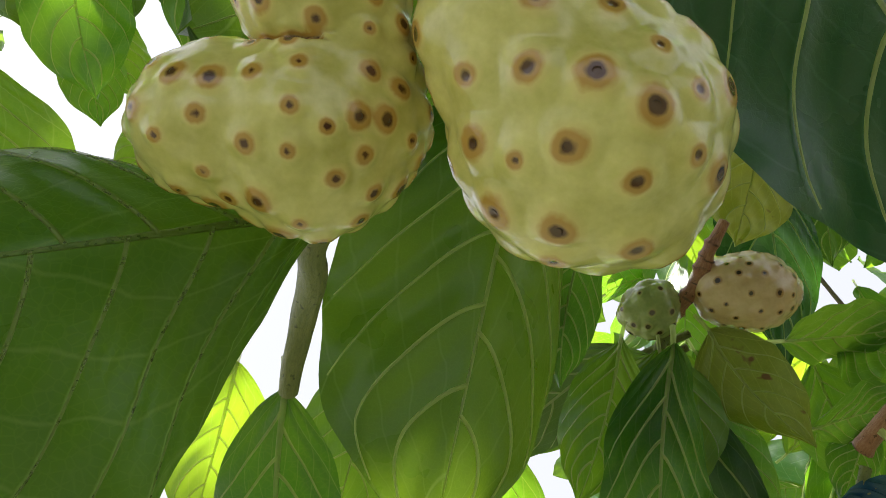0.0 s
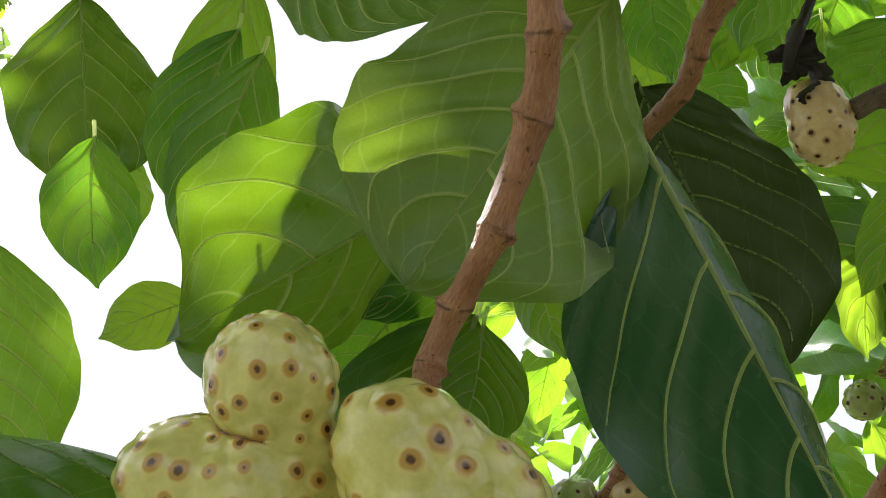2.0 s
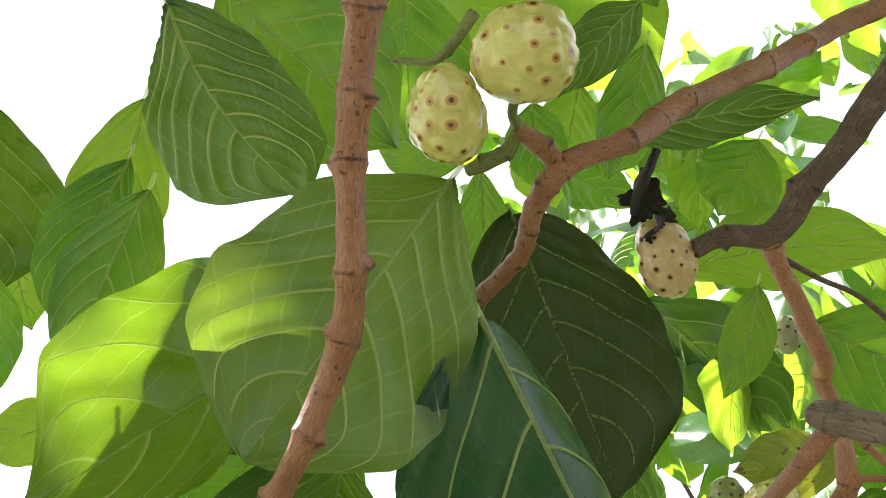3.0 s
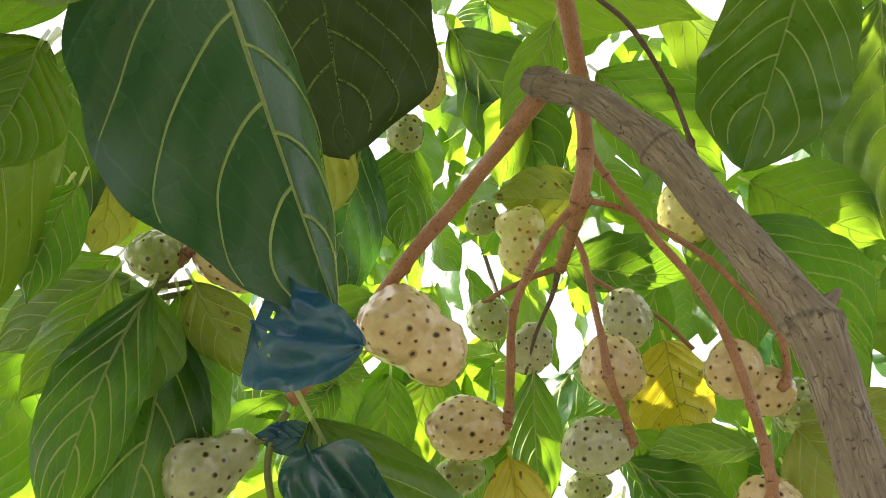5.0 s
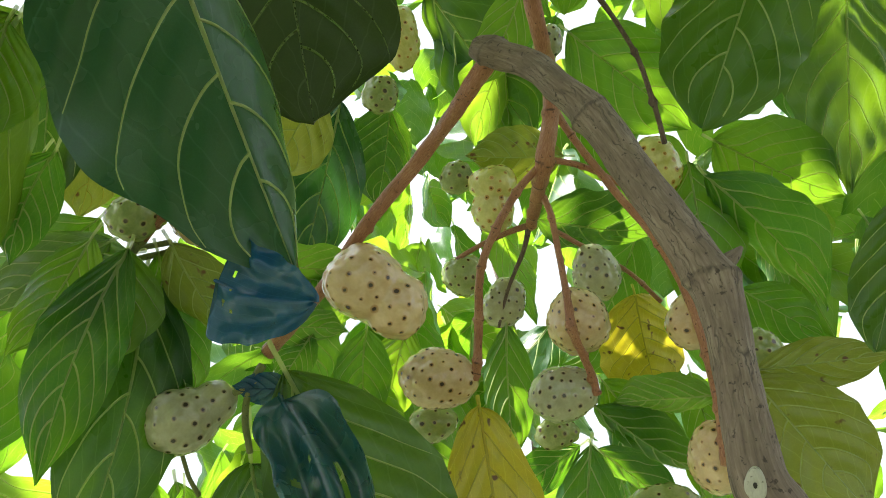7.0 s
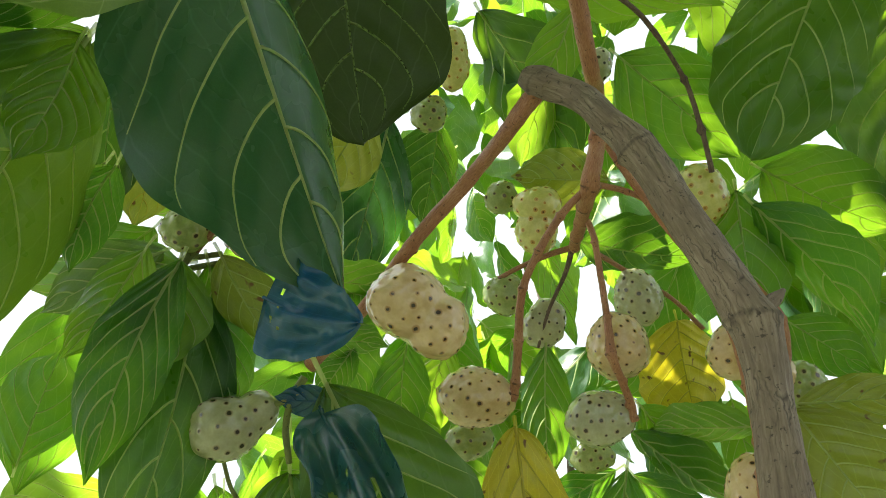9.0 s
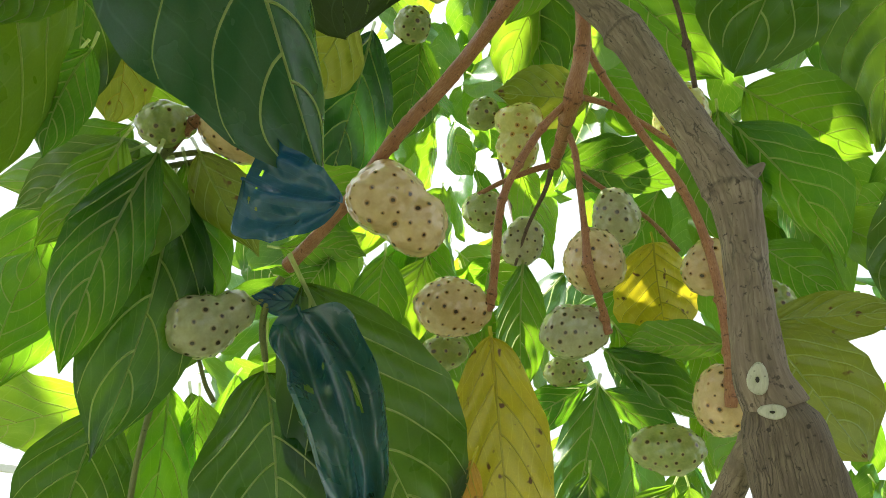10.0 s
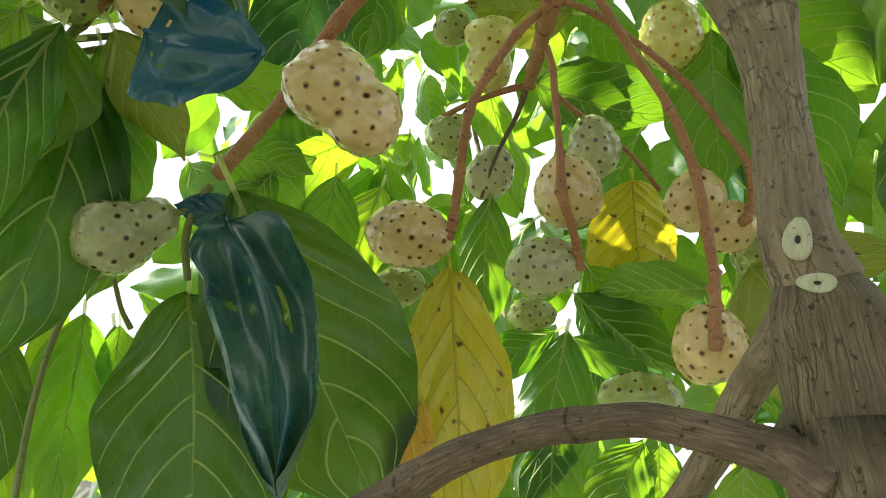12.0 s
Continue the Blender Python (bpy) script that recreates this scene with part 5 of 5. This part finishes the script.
branch("twig", [(0.113, 0.504, 1.816, 0.0045), (0.106, 0.507, 1.805, 0.0040), (0.101, 0.517, 1.783, 0.0035)], GREENTWIG, "green leaf stalk", n=14, seed=142)
branch("twig", [(0.135, 0.525, 1.827, 0.0030), (0.107, 0.535, 1.823, 0.0030), (0.081, 0.544, 1.818, 0.0028), (0.065, 0.550, 1.816, 0.0025)], GREENTWIG, "pale green leaf stalk", n=20, seed=143)
branch("twig", [(0.132, 0.531, 1.819, 0.0030), (0.097, 0.553, 1.817, 0.0030), (0.074, 0.563, 1.810, 0.0028)], GREENTWIG, "pale green leaf stalk", n=20, seed=144)
branch("twig", [(0.233, 0.551, 1.706, 0.0036), (0.222, 0.557, 1.698, 0.0034), (0.220, 0.568, 1.674, 0.0032), (0.228, 0.569, 1.642, 0.0030)], GREENTWIG, "pale green leaf stalk", n=24, seed=145)
branch("twig", [(0.205, 0.563, 1.694, 0.0030), (0.219, 0.557, 1.700, 0.0034), (0.231, 0.550, 1.720, 0.0040)], GREENTWIG, "fruit stalk", n=16, seed=146)

# marks on the main stem
disc("cut_scar", (0.422, 0.112, 1.519), (-0.609, -0.690, -0.392), (-0.15, -0.37, 0.92), 0.0042, 0.0066, CUTWOOD, "pale oval pruning cut", pith=DRIED)
disc("cut_scar", (0.427, 0.112, 1.506), (-0.627, -0.693, -0.355), (-0.15, -0.37, 0.92), 0.0056, 0.0030, CUTWOOD, "pale narrow pruning cut", pith=DRIED)
branch("bud", [(0.445, 0.135, 1.633, 0.0050), (0.452, 0.134, 1.639, 0.0036), (0.457, 0.133, 1.644, 0.0012)], BARK, "pale pointed bud stub", n=12, seed=150)
branch("stub", [(0.368, 0.218, 1.831, 0.0098), (0.363, 0.223, 1.838, 0.0112), (0.358, 0.228, 1.844, 0.0106), (0.354, 0.232, 1.849, 0.0084), (0.352, 0.234, 1.852, 0.0042)], BARK, "swollen rounded end of the stem", n=30, sides=18, nodes=(0.45,), swell=0.10, rough=0.07, seed=151)

# the dried husk
husk((0.299, 0.199, 2.104),
     [[(0.286, 0.210, 2.094), (0.301, 0.216, 2.081), (0.306, 0.226, 2.065), (0.298, 0.238, 2.061), (0.290, 0.245, 2.061), (0.275, 0.247, 2.059), (0.276, 0.232, 2.066), (0.265, 0.235, 2.070), (0.266, 0.234, 2.084), (0.280, 0.223, 2.081)],
      [(0.297, 0.231, 2.067), (0.314, 0.236, 2.069), (0.322, 0.254, 2.067), (0.310, 0.260, 2.054), (0.294, 0.258, 2.049), (0.285, 0.251, 2.048), (0.298, 0.245, 2.047), (0.303, 0.236, 2.055)]],
     [[(0.299, 0.199, 2.104, 0.0035), (0.293, 0.205, 2.091, 0.0045), (0.284, 0.214, 2.076, 0.0060), (0.276, 0.234, 2.057, 0.0030)]])

# garden things far behind
brick_wall((2.54, 5.52), 2.52)
lattice_fence((-1.06, 5.44), 2.25)
clay_pot((-0.53, 5.85), 2.93)

# more leaves round the first view
leaf((0.076, 0.476, 1.799), (0.028, 0.496, 1.691), (0.02, -0.98, -0.19), 0.063, sag=-0.01, fold=(0.4, 0.3), side=-0.03, curl=0.09, wave=0.08, twist=0.09, seed=84)
leaf((0.103, 0.492, 1.798), (0.092, 0.524, 1.696), (-0.15, -0.95, -0.28), 0.077, sag=0.01, fold=(0.35, 0.35), side=-0.04, curl=-0.14, twist=-0.12, seed=85)
leaf((0.124, 0.530, 1.817), (0.164, 0.610, 1.726), (0.44, -0.76, -0.48), 0.051, sag=-0.03, fold=(0.3, 0.3), side=0.01, curl=-0.29, twist=0.49, seed=86)
leaf((0.082, 0.523, 1.821), (-0.043, 0.623, 1.782), (-0.37, -0.70, -0.61), 0.067, sag=0.01, fold=(-0.05, 0.41), side=0.01, curl=-0.11, twist=-0.09, mat=LEAF_PALE, seed=87)
leaf((0.267, 0.595, 1.849), (0.320, 0.614, 1.832), (0.05, -0.74, -0.67), 0.070, sag=-0.03, fold=(-0.03, -0.01), side=-0.04, curl=0.34, twist=0.07, seed=88)
leaf((0.038, 0.422, 1.827), (-0.003, 0.450, 1.758), (0.06, -0.91, -0.41), 0.033, fold=(0.5, 0.5), side=-0.01, curl=-0.06, twist=0.23, seed=89)
leaf((-0.253, 0.235, 2.004), (-0.239, 0.295, 1.902), (0.42, -0.80, -0.42), 0.069, sag=0.01, fold=(0.09, 0.17), side=0.03, curl=0.07, twist=-0.48, seed=90)
leaf((-0.098, 0.437, 1.779), (-0.138, 0.495, 1.675), (0.19, -0.83, -0.53), 0.083, sag=-0.01, fold=(0.35, 0.37), side=-0.06, curl=0.15, twist=0.18, seed=91)
leaf((-0.158, 0.377, 1.751), (-0.191, 0.420, 1.665), (0.33, -0.79, -0.52), 0.064, fold=(0.4, 0.4), side=-0.01, curl=0.05, twist=-0.1, seed=92)
leaf((0.038, 0.276, 1.847), (0.015, 0.295, 1.757), (0.15, -0.96, -0.25), 0.067, sag=-0.03, fold=(0.41, -0.04), side=-0.05, curl=-0.31, twist=0.39, seed=93)
leaf((-0.011, 0.292, 1.886), (-0.075, 0.329, 1.819), (0.16, -0.79, -0.59), 0.074, sag=-0.05, fold=(0.18, 0.21), side=0.01, curl=0.3, twist=0.36, seed=94)
leaf((0.526, 0.374, 2.369), (0.470, 0.444, 2.298), (-0.26, -0.78, -0.57), 0.115, sag=-0.02, fold=(0.13, 0.29), side=-0.02, curl=0.33, twist=0.5, seed=96)
leaf((0.152, 0.653, 1.743), (0.137, 0.698, 1.653), (0.07, -0.89, -0.45), 0.062, sag=-0.05, fold=(0.5, 0.14), side=0.01, curl=0.16, twist=-0.38, mat=LEAF_PALE, seed=97)
leaf((0.146, 0.854, 1.678), (0.209, 0.931, 1.470), (0.08, -0.94, -0.32), 0.094, sag=-0.03, fold=(0.36, 0.29), side=-0.04, twist=-0.28, seed=98)
leaf((0.030, 0.962, 1.632), (0.030, 1.058, 1.422), (0.17, -0.90, -0.41), 0.135, twist=0.03, seed=99)
leaf((-0.058, 0.757, 1.658), (-0.023, 0.669, 1.762), (0.15, -0.73, -0.67), 0.093, sag=-0.04, fold=(0.32, 0.36), side=-0.01, curl=-0.17, twist=0.18, seed=100)
leaf((0.281, 0.628, 1.789), (0.250, 0.665, 1.739), (-0.16, -0.84, -0.52), 0.045, sag=0.03, fold=(0.4, 0.42), curl=-0.06, twist=0.27, seed=101)
leaf((0.328, 0.736, 1.786), (0.412, 0.753, 1.719), (-0.11, -0.92, -0.37), 0.064, sag=0.01, fold=(0.22, -0.09), side=0.05, curl=0.29, twist=-0.5, seed=102)
leaf((-0.020, 0.523, 2.097), (-0.008, 0.614, 1.886), (0.23, -0.90, -0.37), 0.098, sag=0.01, fold=(0.16, -0.09), side=0.01, curl=-0.24, twist=-0.13, mat=LEAF_GLOSS, label="dark glossy leaf", seed=103)
leaf((0.061, 0.551, 1.859), (0.005, 0.623, 1.822), (-0.15, -0.55, -0.82), 0.060, fold=(0.1, 0.27), side=0.05, curl=-0.2, twist=-0.45, seed=104)
leaf((-0.123, 0.196, 2.048), (-0.179, 0.303, 1.920), (0.35, -0.64, -0.69), 0.082, sag=-0.01, fold=(0.47, 0.04), side=0.04, curl=-0.32, twist=-0.08, seed=105)
leaf((0.141, 0.550, 1.827), (0.164, 0.593, 1.778), (0.42, -0.77, -0.48), 0.031, sag=0.02, fold=(0.45, -0.1), side=-0.06, curl=0.03, twist=0.35, seed=106)
leaf((0.261, 0.641, 1.856), (0.309, 0.724, 1.762), (-0.24, -0.66, -0.71), 0.074, sag=0.02, fold=(-0.09, 0.05), side=0.03, curl=-0.08, seed=107)
leaf((-0.380, 0.273, 2.299), (-0.364, 0.415, 2.121), (0.44, -0.72, -0.54), 0.168, fold=(0.35, 0.3), wave=0.06, twist=-0.1, mat=LEAF_GLOSS, label="dark glossy leaf", seed=16)
leaf((-0.379, 0.410, 2.241), (-0.350, 0.489, 2.161), (0.76, -0.58, -0.29), 0.076, sag=-0.01, fold=(0.11, 0.16), side=0.01, curl=-0.03, twist=-0.34, seed=17)
leaf((-0.155, 0.206, 2.103), (-0.194, 0.299, 1.971), (0.66, -0.51, -0.55), 0.082, sag=-0.05, fold=(0.46, 0.45), side=0.05, curl=-0.06, twist=-0.16, seed=95)
leaf((0.130, 0.745, 1.654), (0.135, 0.791, 1.450), (0.55, -0.82, -0.17), 0.096, fold=(0.04, 0.06), side=-0.02, curl=0.17, twist=0.3, seed=108)
leaf((0.163, 0.760, 1.652), (0.170, 0.798, 1.562), (0.63, -0.73, -0.27), 0.043, sag=-0.05, fold=(-0.01, -0.01), side=-0.03, curl=-0.15, twist=-0.15, seed=109)
leaf((0.225, 0.294, 2.331), (0.246, 0.371, 2.254), (-0.26, -0.65, -0.72), 0.072, sag=0.06, fold=(0.01, -0.01), side=0.05, curl=0.07, twist=-0.39, seed=110)
leaf((0.304, 0.336, 2.437), (0.287, 0.420, 2.350), (0.29, -0.66, -0.69), 0.094, sag=-0.03, fold=(0.14, 0.04), side=0.04, curl=0.07, twist=0.18, seed=111)
leaf((0.402, 0.393, 2.528), (0.354, 0.485, 2.432), (-0.19, -0.76, -0.62), 0.112, sag=-0.03, fold=(0.29, 0.03), curl=0.09, twist=-0.01, seed=112)
leaf((0.448, 0.387, 2.466), (0.393, 0.449, 2.400), (0.30, -0.56, -0.77), 0.106, sag=0.02, fold=(0.06, 0.2), curl=0.03, twist=-0.5, seed=113)
leaf((0.300, 0.499, 2.485), (0.415, 0.549, 2.442), (-0.37, 0.06, -0.93), 0.101, sag=0.02, fold=(0.03, 0.31), side=0.03, curl=-0.07, twist=-0.46, seed=114)
leaf((0.529, 0.405, 2.525), (0.481, 0.486, 2.439), (-0.26, -0.77, -0.58), 0.112, sag=0.02, fold=(0.33, 0.17), side=0.02, curl=-0.12, twist=-0.29, seed=115)
leaf((0.418, 0.531, 2.604), (0.510, 0.589, 2.551), (-0.53, 0.06, -0.85), 0.111, sag=-0.03, fold=(0.42, -0.09), side=-0.03, curl=0.17, twist=0.18, seed=117)
leaf((0.274, 0.523, 2.602), (0.313, 0.608, 2.517), (-0.24, -0.62, -0.74), 0.111, sag=0.02, fold=(0.2, 0.08), side=-0.02, curl=-0.33, twist=0.25, seed=118)

# ---------------------------------------------------------------- the rest of the crown
def leaf_kinds(n, length=0.19):
    """A few leaf shapes at the origin, hanging along -Z and facing -Y."""
    made = []
    rng = random.Random(41)
    for k in range(n):
        ln = length * rng.uniform(0.85, 1.15)
        made.append(leaf_shape((0, 0, 0), (0, 0, -ln), (0, -1, 0), ln * rng.uniform(0.44, 0.58), sag=rng.uniform(-0.05, 0.06),
                               fold=(rng.uniform(0.05, 0.5), rng.uniform(0.05, 0.5)), curl=rng.uniform(-0.3, 0.3), wave=rng.uniform(0.02, 0.05),
                               side=rng.uniform(-0.05, 0.05), shape=(0.6, rng.uniform(0.5, 0.75)), nu=16, nv=8, seed=200 + k))
    return made


KINDS = leaf_kinds(8)
KIND_MESHES = [(mesh_of("leaf", *k[0][:2], LEAF, uvs=k[0][2], attrs=k[0][3]), mesh_of("veins", *k[1][:2], VEIN, uvs=k[1][2])) for k in KINDS]


def hang(rng, place, droop=1.0):
    """A leaf's pose: it hangs, more or less, and looks any way."""
    return pose(*place, rng.gauss(0, 32) * droop, rng.gauss(0, 32) * droop, rng.uniform(0, 360))


def crown(count, place, seed):
    """Leaves of the crown as parts of the tree."""
    rng = random.Random(seed)
    for i in range(count):
        blade, veins = KIND_MESHES[rng.randrange(len(KINDS))]
        ob = part("leaf", blade, tree)
        s = rng.uniform(0.8, 1.2)
        ob.matrix_local = hang(rng, place(rng)) @ Matrix.Diagonal((s, s, s, 1))
        part("midrib", veins, ob, "pale raised midrib and side veins")


def foliage(name, count, place, seed, label, size=1.0, flat=False, owner=tree):
    """More leaves of the crown, too many to count, as one part."""
    rng = random.Random(seed)
    vs, fs, us = [], [], []
    marks = {"along": [], "across": [], "pairs": []}
    n = 0
    for i in range(count):
        spot = place(rng)
        m = np.array(pose(*spot, rng.gauss(72, 22), rng.gauss(0, 15), rng.uniform(0, 360)) if flat else hang(rng, spot))
        s = rng.uniform(0.8, 1.2) * size
        v, f, uv, more = KINDS[rng.randrange(len(KINDS))][0]
        for key in marks:
            marks[key] += more[key]
        v = np.array([tuple(p) for p in v]) * s @ m[:3, :3].T + m[:3, 3]
        vs.append(v)
        us.append(np.array(uv) + rng.random() * 9)
        fs += [tuple(k + n for k in q) for q in f]
        n += len(v)
    ob = part(name, mesh_of(name, np.vstack(vs), fs, LEAF, uvs=np.vstack(us), attrs=marks), owner, label)
    ob["kind"] = "stuff"
    return ob


# where the sky shows through the crown: a place below, the way up to the hole, and its width
SKY_GAPS = [((0.136, -0.224, 1.502), (0.456, 0.547, 0.702), 0.055), ((0.136, -0.224, 1.502), (0.516, 0.495, 0.699), 0.03), ((0.203, -0.201, 1.453), (0.494, 0.671, 0.553), 0.045), ((0.207, -0.108, 1.459), (0.369, 0.835, 0.408), 0.03), ((0.203, -0.201, 1.453), (-0.046, 0.960, 0.276), 0.03), ((0.224, -0.178, 1.448), (0.336, 0.862, 0.379), 0.030), ((0.224, -0.178, 1.448), (0.154, 0.846, 0.510), 0.018), ((0.224, -0.178, 1.448), (0.484, 0.665, 0.569), 0.030), ((0.214, -0.124, 1.385), (0.352, 0.820, 0.451), 0.026), ((0.214, -0.124, 1.385), (0.319, 0.885, 0.340), 0.016), ((0.214, -0.124, 1.385), (0.434, 0.751, 0.497), 0.020), ((0.214, -0.124, 1.385), (-0.112, 0.935, 0.337), 0.030), ((0.222, -0.164, 1.415), (0.622, 0.609, 0.492), 0.030)]


# places to be sunlit: leaves are kept off the sun's way to them
FLECKS = [(0.125, 0.770, 1.551), (-0.246, 0.273, 1.944), (0.121, 0.808, 1.570), (0.518, 0.707, 1.753), (0.766, 0.777, 1.595), (-0.027, 0.892, 1.672), (0.219, 0.749, 1.813, 0.050), (0.578, 0.562, 2.183, 0.050), (0.387, 0.770, 1.804, 0.050), (0.512, 0.388, 2.355), (-0.105, 0.320, 1.630), (-0.175, 0.400, 1.710), (-0.120, 0.466, 1.730), (0.700, 0.706, 1.744), (0.116, 0.777, 1.637), (0.845, 0.576, 1.841), (0.950, 0.750, 1.750), (0.778, 0.453, 1.974, 0.050), (0.394, 0.741, 1.800, 0.050), (0.079, 0.223, 2.196), (0.113, 0.749, 1.570), (0.686, 0.538, 1.886, 0.050), (0.016, 0.842, 1.674), (0.150, 0.700, 1.700), (0.640, 0.515, 1.640, 0.050), (0.895, 0.648, 1.882), (-0.114, 0.162, 1.830, 0.108), (1.337, 0.899, 2.297), (0.880, 0.450, 1.970, 0.075), (0.815, 0.476, 1.960, 0.060)]


def clear_of_sun(p, wide=0.115, low=0.0):
    """Whether a leaf that hangs from p, its middle lower by low, leaves the sun's way to the flecks free."""
    for q in FLECKS:
        d = Vector(p) - Vector((0, 0, low)) - Vector(q[:3])
        if d.dot(SUN_DIR) > 0 and (d - SUN_DIR * d.dot(SUN_DIR)).length < (q[3] if len(q) > 3 else wide):
            return False
    return True


def shell(az0, az1, el0, el1, d0, d1):
    """A place round the crown's middle: azimuth from +y to the right and height angle in degrees, and distance."""
    def place(rng):
        az, el, d = radians(rng.uniform(az0, az1)), radians(rng.uniform(el0, el1)), rng.uniform(d0, d1)
        p = Vector((0.2 + d * math.cos(el) * math.sin(az), -0.1 + d * math.cos(el) * math.cos(az), 1.45 + d * math.sin(el) + 0.09))
        for q, way, wide in SKY_GAPS:
            v = p - Vector((0, 0, 0.09)) - Vector(q)
            if (v - Vector(way) * v.dot(Vector(way))).length < wide * v.length:
                return place(rng)
        if not clear_of_sun(p, 0.06, 0.09):
            return place(rng)
        return p
    return place


def shade_crown(rng):
    """A place in the unseen crown, added to shade the fruits from the sun."""
    a = SUN_DIR.cross(Vector((0, 0, 1))).normalized()
    b = a.cross(SUN_DIR)
    while True:
        reach = rng.uniform(-0.60, 1.0)
        p = Vector((0.16, 0.15, 1.75)) + SUN_DIR * rng.uniform(4.2, 5.2) + a * reach + b * rng.uniform(-0.62, 0.68)
        if reach > 0.66 and rng.random() > 0.13:
            continue
        open_sky = (p - Vector((0.078, -0.167, 1.540))).normalized().dot(Vector((-0.437, 0.418, 0.796))) > 0.9968
        if not open_sky and clear_of_sun(p, 0.075, 0.07):
            return p


def added_shade_tree():
    """An unseen tree added to cast shade: trunk, limbs and a dense crown."""
    other = tagged(new("noni_tree"), "unseen noni tree added to shade the fruits, with a dense green crown", "tree")
    top = Vector((0.16, 0.15, 1.75)) + SUN_DIR * 4.6
    ways = [("trunk", [(top.x - 0.5, top.y + 0.3, -0.05, 0.07), (top.x - 0.45, top.y + 0.25, 1.4, 0.05), (top.x - 0.30, top.y + 0.12, 3.0, 0.038), (top.x - 0.05, top.y, top.z - 0.1, 0.016)])]
    for dx, dy, dz in ((0.45, 0.30, 0.3), (0.30, -0.45, 0.1), (-0.45, 0.35, 0.45), (-0.35, -0.40, 0.35)):
        ways.append(("limb", [(top.x - 0.30, top.y + 0.12, 3.0, 0.024), (top.x - 0.2 + 0.5 * dx, top.y + 0.5 * dy, 3.9, 0.016), (top.x + dx, top.y + dy, top.z + dz, 0.006)]))
    for name, pts in ways:
        v, f, uv = tube(pts, 40, 12, 0.05, seed=31)
        part(name, mesh_of(name, v, f, DARKBARK, uvs=uv), other)
    foliage("crown", 2500, shade_crown, 9, "dense crown of large green leaves, added to hold off the sun", size=0.8, owner=other)


def low_crown(rng):
    """A place at the lower edge of the unseen shade, over the nearest leaves."""
    a = SUN_DIR.cross(Vector((0, 0, 1))).normalized()
    b = a.cross(SUN_DIR)
    while True:
        p = Vector((0.16, 0.15, 1.75)) + SUN_DIR * rng.uniform(1.7, 2.6) + a * rng.uniform(-0.50, 0.06) + b * rng.uniform(-0.52, -0.17)
        if clear_of_sun(p, 0.10):
            return p


def over_crown(rng):
    """The unseen roof added high over the fruits and behind, to dim the sky."""
    while True:
        x, y = rng.uniform(-1.7, 2.0), rng.uniform(-2.2, 1.1)
        z = 2.75 - 0.16 * ((x - 0.2) ** 2 + (y + 0.4) ** 2) + rng.uniform(-0.15, 0.45)
        if math.degrees(math.atan2(z - 1.45, math.hypot(x - 0.2, y + 0.1))) > (72 if y > -0.3 else 35) and clear_of_sun((x, y, z), 0.14) and y < 0.32:
            return (x, y, z)


def near_side(rng):
    """The unseen near side, added behind the one who looks up, to dim skylight."""
    while True:
        p = shell(75, 300, -5, 60, 1.3, 2.0)(rng)
        if clear_of_sun(p, 0.13):
            return p


# limbs added to carry the crown's other sides
FOOT = (0.475, 0.055, 0.62)
for way in ([(0.75, -0.45, 1.15, 0.016), (0.62, -0.95, 2.05, 0.012), (0.15, -0.95, 2.85, 0.007)],
            [(0.10, -0.75, 0.95, 0.017), (-0.75, -0.60, 1.65, 0.013), (-1.15, 0.15, 2.75, 0.010), (-1.35, 0.65, 3.6, 0.006)],
            [(0.95, -0.10, 1.10, 0.015), (1.45, -0.30, 1.75, 0.011), (1.25, -0.60, 2.65, 0.006)],
            [(0.62, 0.85, 0.72, 0.017), (0.80, 1.45, 1.20, 0.013), (0.95, 1.75, 2.1, 0.009), (0.80, 1.80, 2.9, 0.005)]):
    branch("limb", [(*FOOT, 0.02)] + way, DARKBARK, "purplish-brown limb rising into the crown", n=50, sides=12, seed=len(way))
crown(115, shell(-2, 52, 4, 52, 1.15, 1.6), 5)
crown(60, shell(0, 55, 0, 52, 1.5, 2.1), 6)
foliage("far_foliage", 560, shell(-4, 64, -4, 60, 1.6, 2.5), 8, "sunlit leaves deep in the crown")
added_shade_tree()
# Unseen leaves round the fruits, added to hold back sky light and sun.
foliage("roof_foliage", 800, over_crown, 10, "unseen leaves added over the crown to hold off sky light", size=1.6, flat=True)
foliage("near_side_foliage", 110, near_side, 11, "unseen leaves added on the near side to hold off sky light", size=1.3)
foliage("lower_foliage", 130, low_crown, 13, "unseen leaves added low on the sunny side to shade the nearest leaves", size=1.2)
